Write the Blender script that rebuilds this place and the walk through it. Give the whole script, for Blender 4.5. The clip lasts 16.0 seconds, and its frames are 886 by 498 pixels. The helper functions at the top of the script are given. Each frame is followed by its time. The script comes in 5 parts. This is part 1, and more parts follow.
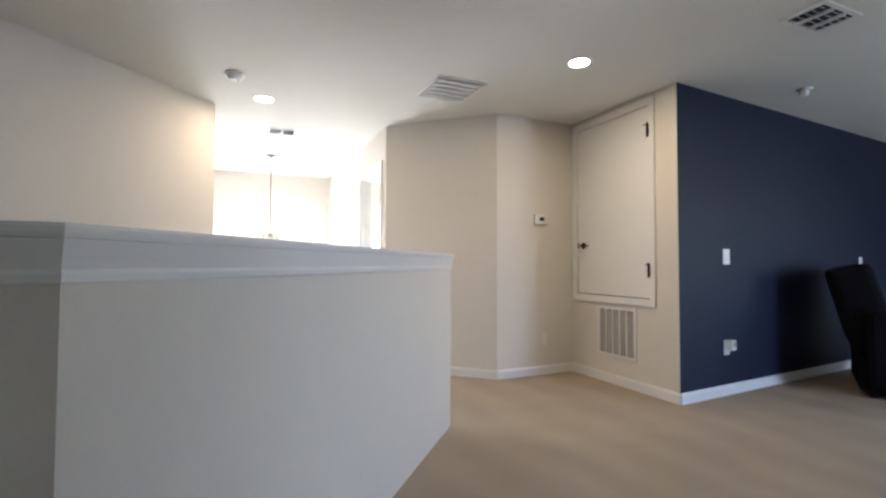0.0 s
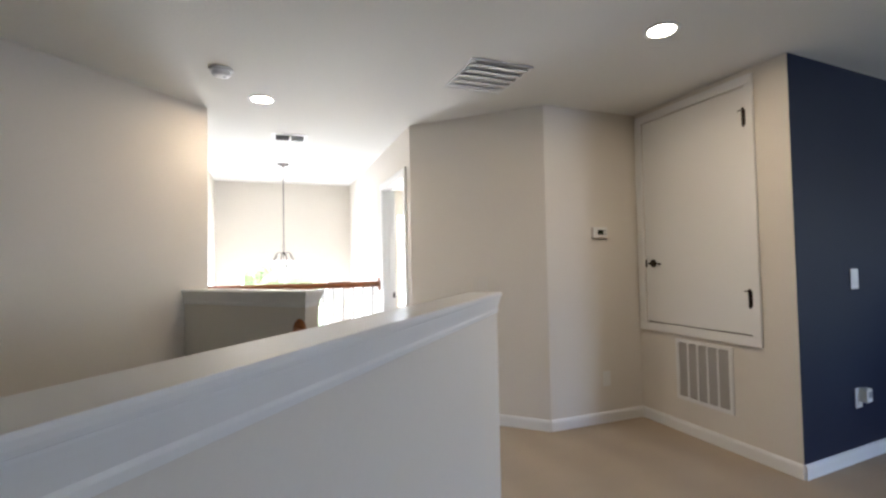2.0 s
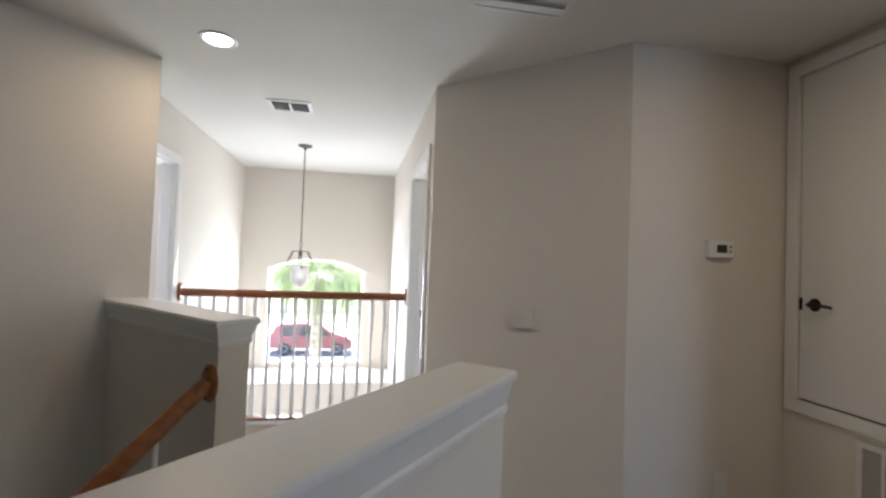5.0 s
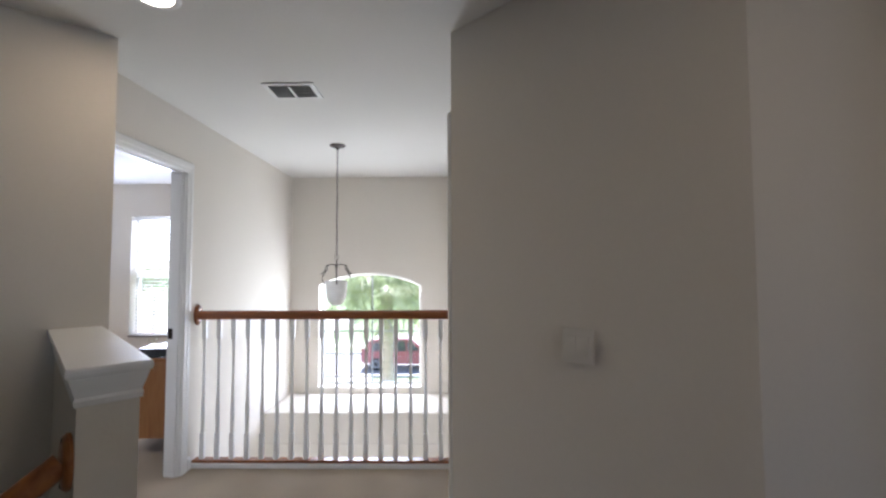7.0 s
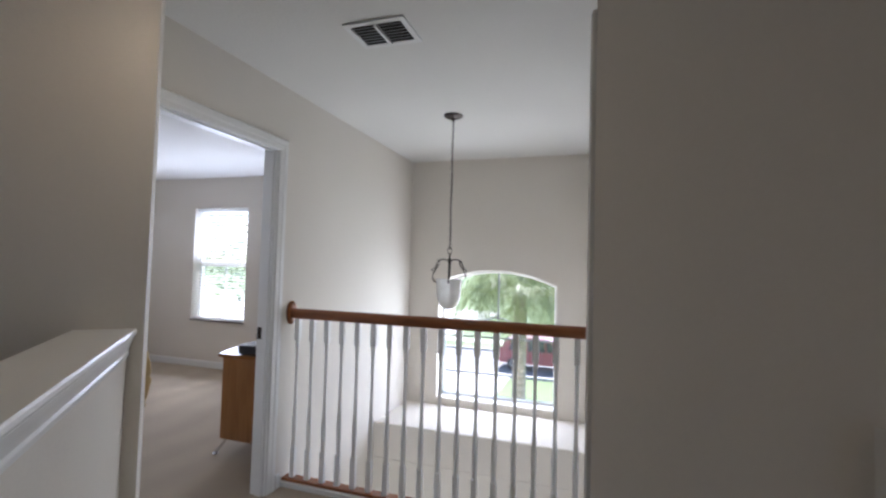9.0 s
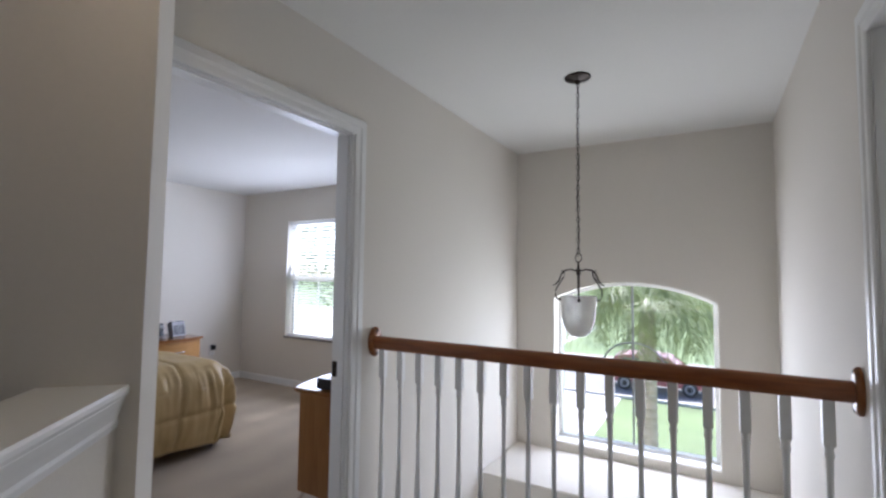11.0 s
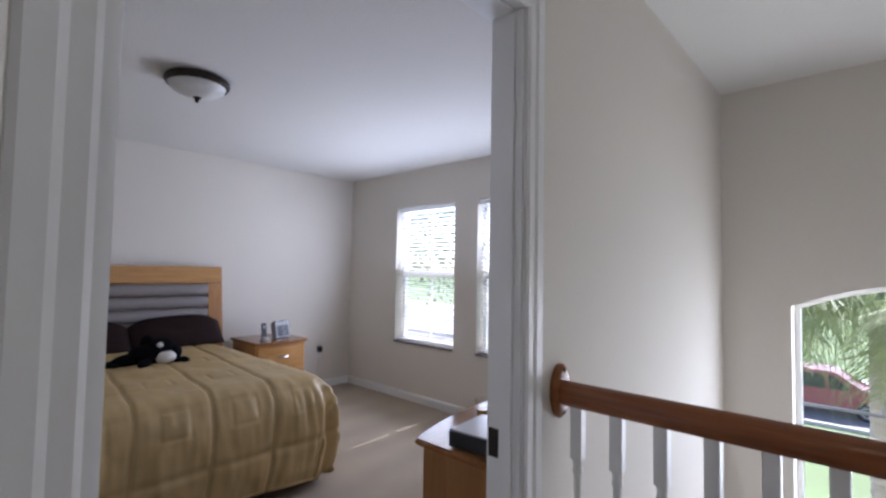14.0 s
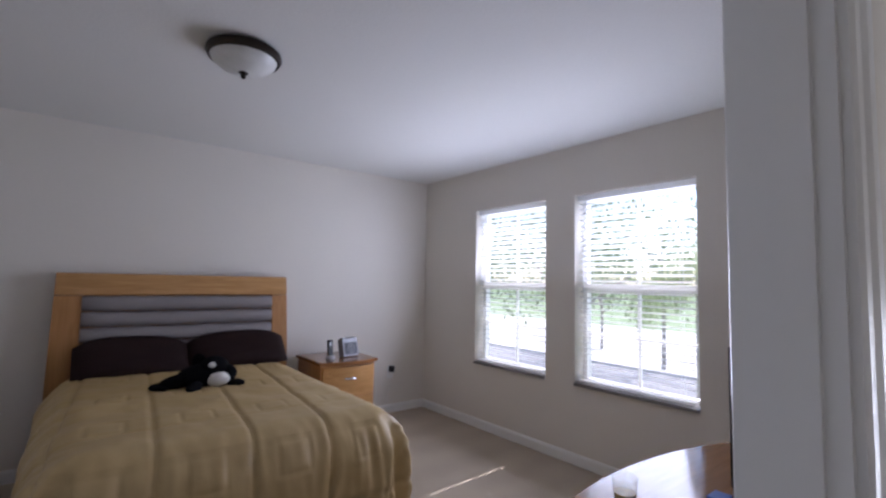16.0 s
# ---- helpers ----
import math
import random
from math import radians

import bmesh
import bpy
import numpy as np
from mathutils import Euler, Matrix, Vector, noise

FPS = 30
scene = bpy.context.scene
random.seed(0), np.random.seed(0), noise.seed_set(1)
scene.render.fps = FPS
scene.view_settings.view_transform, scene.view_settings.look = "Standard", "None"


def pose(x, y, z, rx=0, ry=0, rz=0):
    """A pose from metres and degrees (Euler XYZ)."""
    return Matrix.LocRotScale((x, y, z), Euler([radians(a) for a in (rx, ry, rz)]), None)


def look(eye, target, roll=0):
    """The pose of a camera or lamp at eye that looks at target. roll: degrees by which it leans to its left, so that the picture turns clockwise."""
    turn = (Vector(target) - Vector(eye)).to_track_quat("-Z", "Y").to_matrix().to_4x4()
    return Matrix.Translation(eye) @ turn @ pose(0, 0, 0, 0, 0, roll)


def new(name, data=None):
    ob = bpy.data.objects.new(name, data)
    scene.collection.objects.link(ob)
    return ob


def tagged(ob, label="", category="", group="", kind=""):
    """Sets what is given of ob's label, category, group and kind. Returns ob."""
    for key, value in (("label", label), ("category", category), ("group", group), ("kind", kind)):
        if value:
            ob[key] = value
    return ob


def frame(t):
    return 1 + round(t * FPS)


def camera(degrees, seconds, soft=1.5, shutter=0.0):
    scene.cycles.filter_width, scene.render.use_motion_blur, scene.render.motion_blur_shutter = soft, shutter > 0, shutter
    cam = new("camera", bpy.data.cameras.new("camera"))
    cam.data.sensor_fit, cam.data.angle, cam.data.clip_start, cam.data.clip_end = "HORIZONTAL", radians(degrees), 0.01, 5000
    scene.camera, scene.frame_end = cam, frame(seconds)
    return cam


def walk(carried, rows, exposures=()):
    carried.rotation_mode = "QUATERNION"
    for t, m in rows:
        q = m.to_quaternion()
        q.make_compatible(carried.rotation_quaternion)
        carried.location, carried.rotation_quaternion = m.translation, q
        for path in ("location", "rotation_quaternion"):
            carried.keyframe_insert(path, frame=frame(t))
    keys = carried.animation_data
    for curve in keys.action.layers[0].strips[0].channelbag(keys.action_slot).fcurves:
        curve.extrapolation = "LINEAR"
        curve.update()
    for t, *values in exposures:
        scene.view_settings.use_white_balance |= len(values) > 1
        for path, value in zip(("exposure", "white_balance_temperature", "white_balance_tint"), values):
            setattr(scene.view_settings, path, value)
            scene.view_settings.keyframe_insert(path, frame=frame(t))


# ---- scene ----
cam = camera(87.7, 16.0, soft=2.5)
PATH = [
    (0, (0.337, 1.033, 1.045), (1.155, 2.857, 1.11), 0.2),
    (0.5, (0.383, 1.201, 1.089), (1.194, 3.027, 1.166), -0.3),
    (1, (0.4, 1.365, 1.151), (1.192, 3.2, 1.227), -0.8),
    (1.5, (0.465, 1.573, 1.182), (1.22, 3.423, 1.264), -0.8),
    (2, (0.572, 1.725, 1.256), (1.277, 3.595, 1.319), -1.1),
    (2.5, (0.686, 1.886, 1.266), (1.337, 3.775, 1.346), -0.7),
    (3, (0.815, 2.049, 1.298), (1.4, 3.96, 1.361), -0.1),
    (3.2, (0.859, 2.143, 1.311), (1.439, 4.056, 1.366), 0.2),
    (5.5, (1.393, 2.863, 1.36), (1.677, 4.842, 1.425), 1.9),
    (6, (1.534, 3.042, 1.351), (1.736, 5.03, 1.428), 1.0),
    (6.5, (1.649, 3.219, 1.355), (1.745, 5.215, 1.442), 0.0),
    (7, (1.695, 3.428, 1.341), (1.662, 5.425, 1.445), -0.2),
    (7.5, (1.737, 3.619, 1.351), (1.561, 5.608, 1.458), 0.2),
    (8, (1.772, 3.842, 1.344), (1.44, 5.812, 1.438), 0.5),
    (8.5, (1.768, 4.041, 1.344), (1.275, 5.977, 1.431), 0.9),
    (9, (1.707, 4.24, 1.36), (1.074, 6.135, 1.44), 1.6),
    (11.5, (1.203, 5.037, 1.373), (0.134, 6.722, 1.501), 0.3),
    (12, (1.072, 5.172, 1.36), (-0.059, 6.816, 1.489), -0.0),
    (12.5, (0.949, 5.304, 1.355), (-0.246, 6.902, 1.481), -0.2),
    (13, (0.806, 5.405, 1.34), (-0.45, 6.957, 1.46), 0.4),
    (13.5, (0.635, 5.492, 1.370), (-0.674, 7.000, 1.474), 0.8),
    (14, (0.512, 5.558, 1.370), (-0.843, 7.027, 1.462), 1.0),
    (14.5, (0.395, 5.663, 1.371), (-1.014, 7.079, 1.458), 0.9),
    (15, (0.279, 5.744, 1.363), (-1.200, 7.088, 1.463), 0.8),
    (15.5, (0.127, 5.822, 1.352), (-1.408, 7.098, 1.475), 1.0),
    (16, (-0.004, 5.940, 1.353), (-3.158, 8.418, 1.636), 1.1),
]
walk(cam, [(t, look(eye, target, roll)) for t, eye, target, roll in PATH], exposures=((0, 4.1, 5950, 15), (2.5, 3.58, 5900, 15), (4.0, 3.25, 5900, 15), (5.5, 2.85, 5850, 15), (7, 2.38, 5750, 16), (9, 1.85, 5700, 16), (12.5, 1.55, 5700, 17), (14.5, 1.55, 5700, 20), (16, 1.3, 5720, 22)))

# ---- light ----
world = bpy.data.worlds.new("sky")
scene.world = world
world.use_nodes = True
SUN_EL, SUN_AZ = 56.0, -4.0          # degrees; azimuth from +y towards +x
_wn = world.node_tree.nodes
_sky = _wn.new("ShaderNodeTexSky")
_sky.sky_type, _sky.sun_disc = "NISHITA", False
_sky.sun_elevation, _sky.sun_rotation = radians(SUN_EL), radians(SUN_AZ)
world.node_tree.links.new(_sky.outputs[0], _wn["Background"].inputs[0])
_wn["Background"].inputs[1].default_value = 0.15
_sd = bpy.data.lights.new("sun", "SUN")
_sd.energy, _sd.angle, _sd.color = 5.0, radians(0.6), (1.0, 0.95, 0.88)
_sun = new("sun", _sd)
_sv = Vector((math.sin(radians(SUN_AZ)) * math.cos(radians(SUN_EL)), math.cos(radians(SUN_AZ)) * math.cos(radians(SUN_EL)), math.sin(radians(SUN_EL))))
_sun.matrix_world = look(_sv * 30, (0, 0, 0))


def area_light(name, at, to, w, h, watts, colour):
    """Rectangular area lamp: sky light in a window's opening, a bulb, or added fill."""
    d = bpy.data.lights.new(name, "AREA")
    d.shape, d.size, d.size_y, d.energy, d.color = "RECTANGLE", w, h, watts, colour
    ob = new(name, d)
    ob.matrix_world = look(at, to)
    return ob


area_light("skylight_arch_window", (0.78, 8.79, 0.68), (0.78, 5.0, 0.75), 1.1, 1.15, 6.8, (0.96, 0.97, 1.0))
area_light("skylight_bedroom_window", (-2.89, 8.945, 1.32), (-2.89, 5.0, 2.6), 0.8, 1.35, 7.6, (0.82, 0.87, 1.0))
area_light("skylight_bedroom_window", (-1.73, 8.945, 1.32), (-1.73, 5.0, 2.6), 0.8, 1.35, 7.6, (0.82, 0.87, 1.0))
area_light("skylight_loft_window", (5.9, -2.36, 1.25), (2.4, 4.2, 1.1), 1.3, 1.7, 4.6, (0.58, 0.65, 1.0))
area_light("skylight_loft_window", (7.16, 0.45, 1.45), (2.0, 2.4, 1.3), 0.8, 1.0, 0.3, (0.70, 0.84, 1.0))
area_light("skylight_side_room_window", (3.1, 8.84, 1.32), (2.2, 5.6, 1.0), 1.1, 1.35, 4.0, (0.93, 0.96, 1.0))
# added fill lamp below the landing, brightens the front of the plant ledge
area_light("fill_ledge_front", (0.78, 6.70, -1.35), (0.78, 8.6, -0.9), 1.4, 1.7, 2.4, (1.0, 0.98, 0.94))
for x, y, watts in ((2.478, 3.516, 0.62), (0.53, 5.18, 0.40)):
    area_light("recessed_bulb", (x, y, 2.425), (x, y, 0), 0.10, 0.10, watts, (1.0, 0.74, 0.45))



# ---- materials ----
def material(name, base, rough=0.6, metal=0.0, var=0.08, scale=6.0, grain=0.0, grain_scale=120.0, bump=0.0, bump_scale=150.0, spec=0.5, rand=0.0, stretch=None):
    m = bpy.data.materials.new(name)
    m.use_nodes = True
    nt = m.node_tree
    b = nt.nodes["Principled BSDF"]
    b.inputs["Roughness"].default_value = rough
    b.inputs["Metallic"].default_value = metal
    b.inputs["Specular IOR Level"].default_value = spec
    tc = nt.nodes.new("ShaderNodeTexCoord")
    mp = nt.nodes.new("ShaderNodeMapping")
    if stretch:
        mp.inputs["Scale"].default_value = stretch
    nt.links.new(tc.outputs["Object"], mp.inputs[0])
    n1 = nt.nodes.new("ShaderNodeTexNoise")
    n1.inputs["Scale"].default_value, n1.inputs["Detail"].default_value = scale, 4
    n2 = nt.nodes.new("ShaderNodeTexNoise")
    n2.inputs["Scale"].default_value, n2.inputs["Detail"].default_value = grain_scale, 2
    for n in (n1, n2):
        nt.links.new(mp.outputs[0], n.inputs["Vector"])
    mul = nt.nodes.new("ShaderNodeMath"); mul.operation = "MULTIPLY_ADD"
    nt.links.new(n1.outputs["Fac"], mul.inputs[0]); mul.inputs[1].default_value, mul.inputs[2].default_value = 2 * var, 1 - var
    g = nt.nodes.new("ShaderNodeMath"); g.operation = "MULTIPLY_ADD"
    nt.links.new(n2.outputs["Fac"], g.inputs[0]); g.inputs[1].default_value, g.inputs[2].default_value = 2 * grain, 1 - grain
    both = nt.nodes.new("ShaderNodeMath"); both.operation = "MULTIPLY"
    nt.links.new(mul.outputs[0], both.inputs[0]); nt.links.new(g.outputs[0], both.inputs[1])
    last = both
    if rand:
        oi = nt.nodes.new("ShaderNodeObjectInfo")
        r = nt.nodes.new("ShaderNodeMath"); r.operation = "MULTIPLY_ADD"
        nt.links.new(oi.outputs["Random"], r.inputs[0]); r.inputs[1].default_value, r.inputs[2].default_value = 2 * rand, 1 - rand
        last = nt.nodes.new("ShaderNodeMath"); last.operation = "MULTIPLY"
        nt.links.new(both.outputs[0], last.inputs[0]); nt.links.new(r.outputs[0], last.inputs[1])
    v = nt.nodes.new("ShaderNodeVectorMath"); v.operation = "SCALE"
    v.inputs[0].default_value = base
    nt.links.new(last.outputs[0], v.inputs["Scale"])
    nt.links.new(v.outputs[0], b.inputs["Base Color"])
    if bump:
        n3 = nt.nodes.new("ShaderNodeTexNoise")
        n3.inputs["Scale"].default_value, n3.inputs["Detail"].default_value = bump_scale, 3
        nt.links.new(tc.outputs["Object"], n3.inputs["Vector"])
        bp = nt.nodes.new("ShaderNodeBump")
        bp.inputs["Strength"].default_value, bp.inputs["Distance"].default_value = bump, 0.004
        nt.links.new(n3.outputs["Fac"], bp.inputs["Height"])
        nt.links.new(bp.outputs[0], b.inputs["Normal"])
    return m


def wood(name, dark, light, rough=0.3, stretch=(1.5, 1.5, 18), scale=3.0):
    m = bpy.data.materials.new(name)
    m.use_nodes = True
    nt = m.node_tree
    b = nt.nodes["Principled BSDF"]
    b.inputs["Roughness"].default_value = rough
    tc, mp = nt.nodes.new("ShaderNodeTexCoord"), nt.nodes.new("ShaderNodeMapping")
    mp.inputs["Scale"].default_value = stretch
    nt.links.new(tc.outputs["Object"], mp.inputs[0])
    n = nt.nodes.new("ShaderNodeTexNoise")
    n.inputs["Scale"].default_value, n.inputs["Detail"].default_value, n.inputs["Distortion"].default_value = scale, 6, 0.6
    nt.links.new(mp.outputs[0], n.inputs["Vector"])
    r = nt.nodes.new("ShaderNodeValToRGB")
    r.color_ramp.elements[0].position, r.color_ramp.elements[1].position = 0.3, 0.7
    r.color_ramp.elements[0].color, r.color_ramp.elements[1].color = (*dark, 1), (*light, 1)
    nt.links.new(n.outputs["Fac"], r.inputs[0])
    nt.links.new(r.outputs[0], b.inputs["Base Color"])
    bp = nt.nodes.new("ShaderNodeBump")
    bp.inputs["Strength"].default_value, bp.inputs["Distance"].default_value = 0.15, 0.002
    nt.links.new(n.outputs["Fac"], bp.inputs["Height"])
    nt.links.new(bp.outputs[0], b.inputs["Normal"])
    return m


def glow(name, colour, strength):
    m = bpy.data.materials.new(name)
    m.use_nodes = True
    b = m.node_tree.nodes["Principled BSDF"]
    b.inputs["Emission Color"].default_value, b.inputs["Emission Strength"].default_value = (*colour, 1), strength
    return m


def glass(name, colour=(1, 1, 1), rough=0.0, base_gloss=0.03):
    """Thin clear pane: mostly see-through, with a gloss that grows at a slant."""
    m = bpy.data.materials.new(name)
    m.use_nodes = True
    nt = m.node_tree
    out = nt.nodes["Material Output"]
    nt.nodes.remove(nt.nodes["Principled BSDF"])
    t, g, f, pw, sc, mx = (nt.nodes.new(k) for k in ("ShaderNodeBsdfTransparent", "ShaderNodeBsdfGlossy", "ShaderNodeLayerWeight", "ShaderNodeMath", "ShaderNodeMath", "ShaderNodeMixShader"))
    t.inputs[0].default_value = (*colour, 1)
    g.inputs["Roughness"].default_value = rough
    f.inputs["Blend"].default_value = 0.5
    pw.operation, sc.operation = "POWER", "MULTIPLY_ADD"
    pw.inputs[1].default_value, sc.inputs[1].default_value, sc.inputs[2].default_value = 5.0, 0.8, base_gloss
    nt.links.new(f.outputs["Facing"], pw.inputs[0]); nt.links.new(pw.outputs[0], sc.inputs[0])
    nt.links.new(sc.outputs[0], mx.inputs[0]); nt.links.new(t.outputs[0], mx.inputs[1]); nt.links.new(g.outputs[0], mx.inputs[2])
    nt.links.new(mx.outputs[0], out.inputs[0])
    return m


def frosted(name, colour, trans=0.45):
    m = material(name, colour, 0.35, var=0.18, scale=14, bump=0.05)
    m.node_tree.nodes["Principled BSDF"].inputs["Transmission Weight"].default_value = trans
    return m


def leafy(name, colour, through_=0.5, var=0.3, scale=2.0, rough=0.6):
    """Thin leaf or slat: part of the light that falls on it shines through."""
    m = material(name, colour, rough, var=var, scale=scale)
    nt = m.node_tree
    b, out = nt.nodes["Principled BSDF"], nt.nodes["Material Output"]
    tr, mx = nt.nodes.new("ShaderNodeBsdfTranslucent"), nt.nodes.new("ShaderNodeMixShader")
    nt.links.new(b.inputs["Base Color"].links[0].from_socket, tr.inputs["Color"])
    mx.inputs[0].default_value = through_
    nt.links.new(b.outputs[0], mx.inputs[1]); nt.links.new(tr.outputs[0], mx.inputs[2])
    nt.links.new(mx.outputs[0], out.inputs[0])
    return m


WALL = material("cream_wall_paint", (0.725, 0.685, 0.615), 0.75, var=0.03, scale=1.3, grain=0.02, grain_scale=60, bump=0.12, bump_scale=110, spec=0.3)
CEIL = material("ceiling_paint", (0.74, 0.73, 0.69), 0.85, var=0.025, scale=1.0, grain=0.02, grain_scale=50, bump=0.35, bump_scale=70, spec=0.2)
TRIM = material("white_trim_paint", (0.80, 0.80, 0.78), 0.35, var=0.02, scale=3, bump=0.03, bump_scale=60)
NAVY = material("navy_wall_paint", (0.0050, 0.0100, 0.0310), 0.55, var=0.08, scale=1.5, grain=0.04, grain_scale=70, bump=0.12, bump_scale=110, spec=0.35)
CARPET = material("beige_carpet", (0.435, 0.365, 0.280), 0.95, var=0.16, scale=1.7, grain=0.22, grain_scale=260, bump=0.9, bump_scale=320, spec=0.1)
# faint colour bands stand in for window light striped by the balusters
nt_ = CARPET.node_tree
wv, md, ml = nt_.nodes.new("ShaderNodeTexWave"), nt_.nodes.new("ShaderNodeMath"), nt_.nodes.new("ShaderNodeMath")
wv.bands_direction = "X"
wv.inputs["Scale"].default_value, wv.inputs["Distortion"].default_value, wv.inputs["Detail Scale"].default_value = 0.8, 5.0, 0.8
nt_.links.new(next(n for n in nt_.nodes if n.type == "TEX_COORD").outputs["Object"], wv.inputs["Vector"])
md.operation, ml.operation = "MULTIPLY_ADD", "MULTIPLY"
md.inputs[1].default_value, md.inputs[2].default_value = 0.07, 0.965
vs_ = next(n for n in nt_.nodes if n.type == "VECT_MATH")
nt_.links.new(wv.outputs["Fac"], md.inputs[0]); nt_.links.new(md.outputs[0], ml.inputs[0])
nt_.links.new(vs_.inputs["Scale"].links[0].from_socket, ml.inputs[1])
nt_.links.new(ml.outputs[0], vs_.inputs["Scale"])
OAK = wood("oak_handrail", (0.20, 0.065, 0.018), (0.36, 0.135, 0.040), 0.28, (14, 14, 14), 2.0)
OAKX = wood("oak_along_x", (0.18, 0.052, 0.015), (0.31, 0.105, 0.030), 0.28, (1.5, 22, 22), 3.0)
# same maple, darkened because the dresser's side stands in shade
MAPLED = wood("maple_dresser_shaded", (0.25, 0.105, 0.030), (0.33, 0.150, 0.048), 0.3, (14, 14, 1.6), 2.5)
MAPLETOP = wood("maple_polished_top", (0.24, 0.105, 0.038), (0.32, 0.150, 0.058), 0.12, (16, 1.6, 16), 2.5)
MAPLE = wood("maple_veneer", (0.40, 0.205, 0.070), (0.52, 0.285, 0.105), 0.25, (16, 1.6, 16), 2.5)
MAPLEZ = wood("maple_veneer_upright", (0.33, 0.150, 0.045), (0.43, 0.215, 0.072), 0.3, (14, 14, 1.6), 2.5)
BRONZE = material("dark_bronze", (0.035, 0.026, 0.020), 0.38, 0.8, var=0.2, scale=30)
CHROME = material("chrome", (0.72, 0.72, 0.73), 0.12, 1.0, var=0.02)
IVORY = material("ivory_plastic", (0.70, 0.67, 0.61), 0.5, var=0.02)
PLASTIC = material("white_plastic", (0.78, 0.78, 0.76), 0.4, var=0.02)
GREYP = material("grey_plastic", (0.30, 0.31, 0.32), 0.45, var=0.05)
BLACKP = material("black_plastic", (0.012, 0.012, 0.013), 0.3, var=0.1)
SPEAKER = material("speaker_cloth", (0.09, 0.095, 0.10), 0.8, var=0.1, scale=60)
SCREEN = material("dark_screen", (0.02, 0.025, 0.02), 0.2, var=0.05)
# white louvres greyed to carry the shade of the gaps between them
GRILLE = material("grille_louvre_shaded", (0.42, 0.40, 0.37), 0.5, var=0.05)
# near-black colour stands in for shade inside vents and screw holes
DARK = material("dark_void", (0.03, 0.03, 0.03), 0.9, var=0.1)
COMFORT = material("tan_comforter_satin", (0.48, 0.345, 0.150), 0.50, var=0.10, scale=4, grain=0.05, grain_scale=200, bump=0.12, bump_scale=60)
PILLOW = material("dark_brown_satin", (0.016, 0.006, 0.005), 0.75, var=0.2, scale=8, bump=0.1, bump_scale=40, spec=0.2)
GREYFAB = material("grey_upholstery", (0.24, 0.215, 0.21), 0.7, var=0.07, scale=9, grain=0.08, grain_scale=300, bump=0.25, bump_scale=300)
SOFA = material("black_fabric", (0.007, 0.007, 0.009), 0.9, var=0.2, scale=12, bump=0.2, bump_scale=80, spec=0.1)
PLUSHB = material("black_plush", (0.006, 0.006, 0.007), 0.95, var=0.2, scale=30, bump=0.5, bump_scale=260, spec=0.05)
PLUSHW = material("white_plush", (0.70, 0.68, 0.64), 0.9, var=0.05, scale=30, bump=0.6, bump_scale=260)
BLIND = leafy("white_blind_slat", (0.85, 0.85, 0.84), 0.40, 0.02, 8, 0.45)
SILL = material("dark_grey_sill", (0.20, 0.19, 0.19), 0.3, var=0.25, scale=9)
PANE = glass("window_glass")
TUMBLER = glass("drinking_glass", (0.97, 0.97, 0.95), 0.02, 0.05)
ALABASTER = frosted("alabaster_glass", (0.88, 0.88, 0.84), 0.35)
LAMP_ON = glow("lamp_glow", (1.0, 0.86, 0.62), 5.0)
# the strong mottle also puts tree shadows into the grass colour
LAWN = material("lawn_grass", (0.115, 0.160, 0.060), 0.9, var=0.5, scale=0.45, grain=0.3, grain_scale=14, bump=0.6, bump_scale=25)
ROADM = material("asphalt", (0.16, 0.155, 0.15), 0.85, var=0.15, scale=0.8, grain=0.2, grain_scale=60)
CONC = material("concrete", (0.42, 0.40, 0.37), 0.85, var=0.12, scale=1.2, grain=0.08, grain_scale=40)
BARK = material("palm_bark", (0.32, 0.29, 0.25), 0.9, var=0.25, scale=5, bump=0.8, bump_scale=20)
FROND = leafy("palm_leaf", (0.23, 0.28, 0.13), 0.55, 0.3, 3, 0.5)
LEAF = leafy("tree_leaf", (0.19, 0.24, 0.13), 0.5, 0.4, 1.2)
CARRED = material("red_car_paint", (0.26, 0.075, 0.08), 0.25, var=0.03)
CARGLASS = material("dark_car_glass", (0.03, 0.035, 0.04), 0.08, var=0.02)
RUBBER = material("tyre_rubber", (0.02, 0.02, 0.02), 0.8, var=0.1)
TILE = material("foyer_floor_tile", (0.48, 0.42, 0.34), 0.35, var=0.1, scale=2)
JUICE = material("amber_drink", (0.45, 0.25, 0.05), 0.2, var=0.05)
BLUEBOX = material("blue_card", (0.05, 0.12, 0.42), 0.5, var=0.05)


# ---- mesh helpers ----
def mesh_of(bm, mat, smooth=False, name="mesh"):
    bmesh.ops.recalc_face_normals(bm, faces=bm.faces)
    me = bpy.data.meshes.new(name)
    bm.to_mesh(me)
    bm.free()
    me.materials.append(mat)
    if smooth:
        me.shade_smooth()
        me.set_sharp_from_angle(angle=radians(40))
    return me


def part(name, bm, mat, parent, label="", smooth=False):
    ob = new(name, mesh_of(bm, mat, smooth, name))
    ob.parent = parent
    if label:
        tagged(ob, label)
    return ob


def thing(name, label, category, group="", at=(0, 0, 0)):
    ob = new(name)
    ob.location = at
    ob.empty_display_size = 0.1
    return tagged(ob, label, category, group)


def solid(name, bm, mat, label, category, kind="", group="", smooth=False):
    if kind == "structure":
        bmesh.ops.remove_doubles(bm, verts=bm.verts, dist=1e-5)
    return tagged(new(name, mesh_of(bm, mat, smooth, name)), label, category, group, kind)


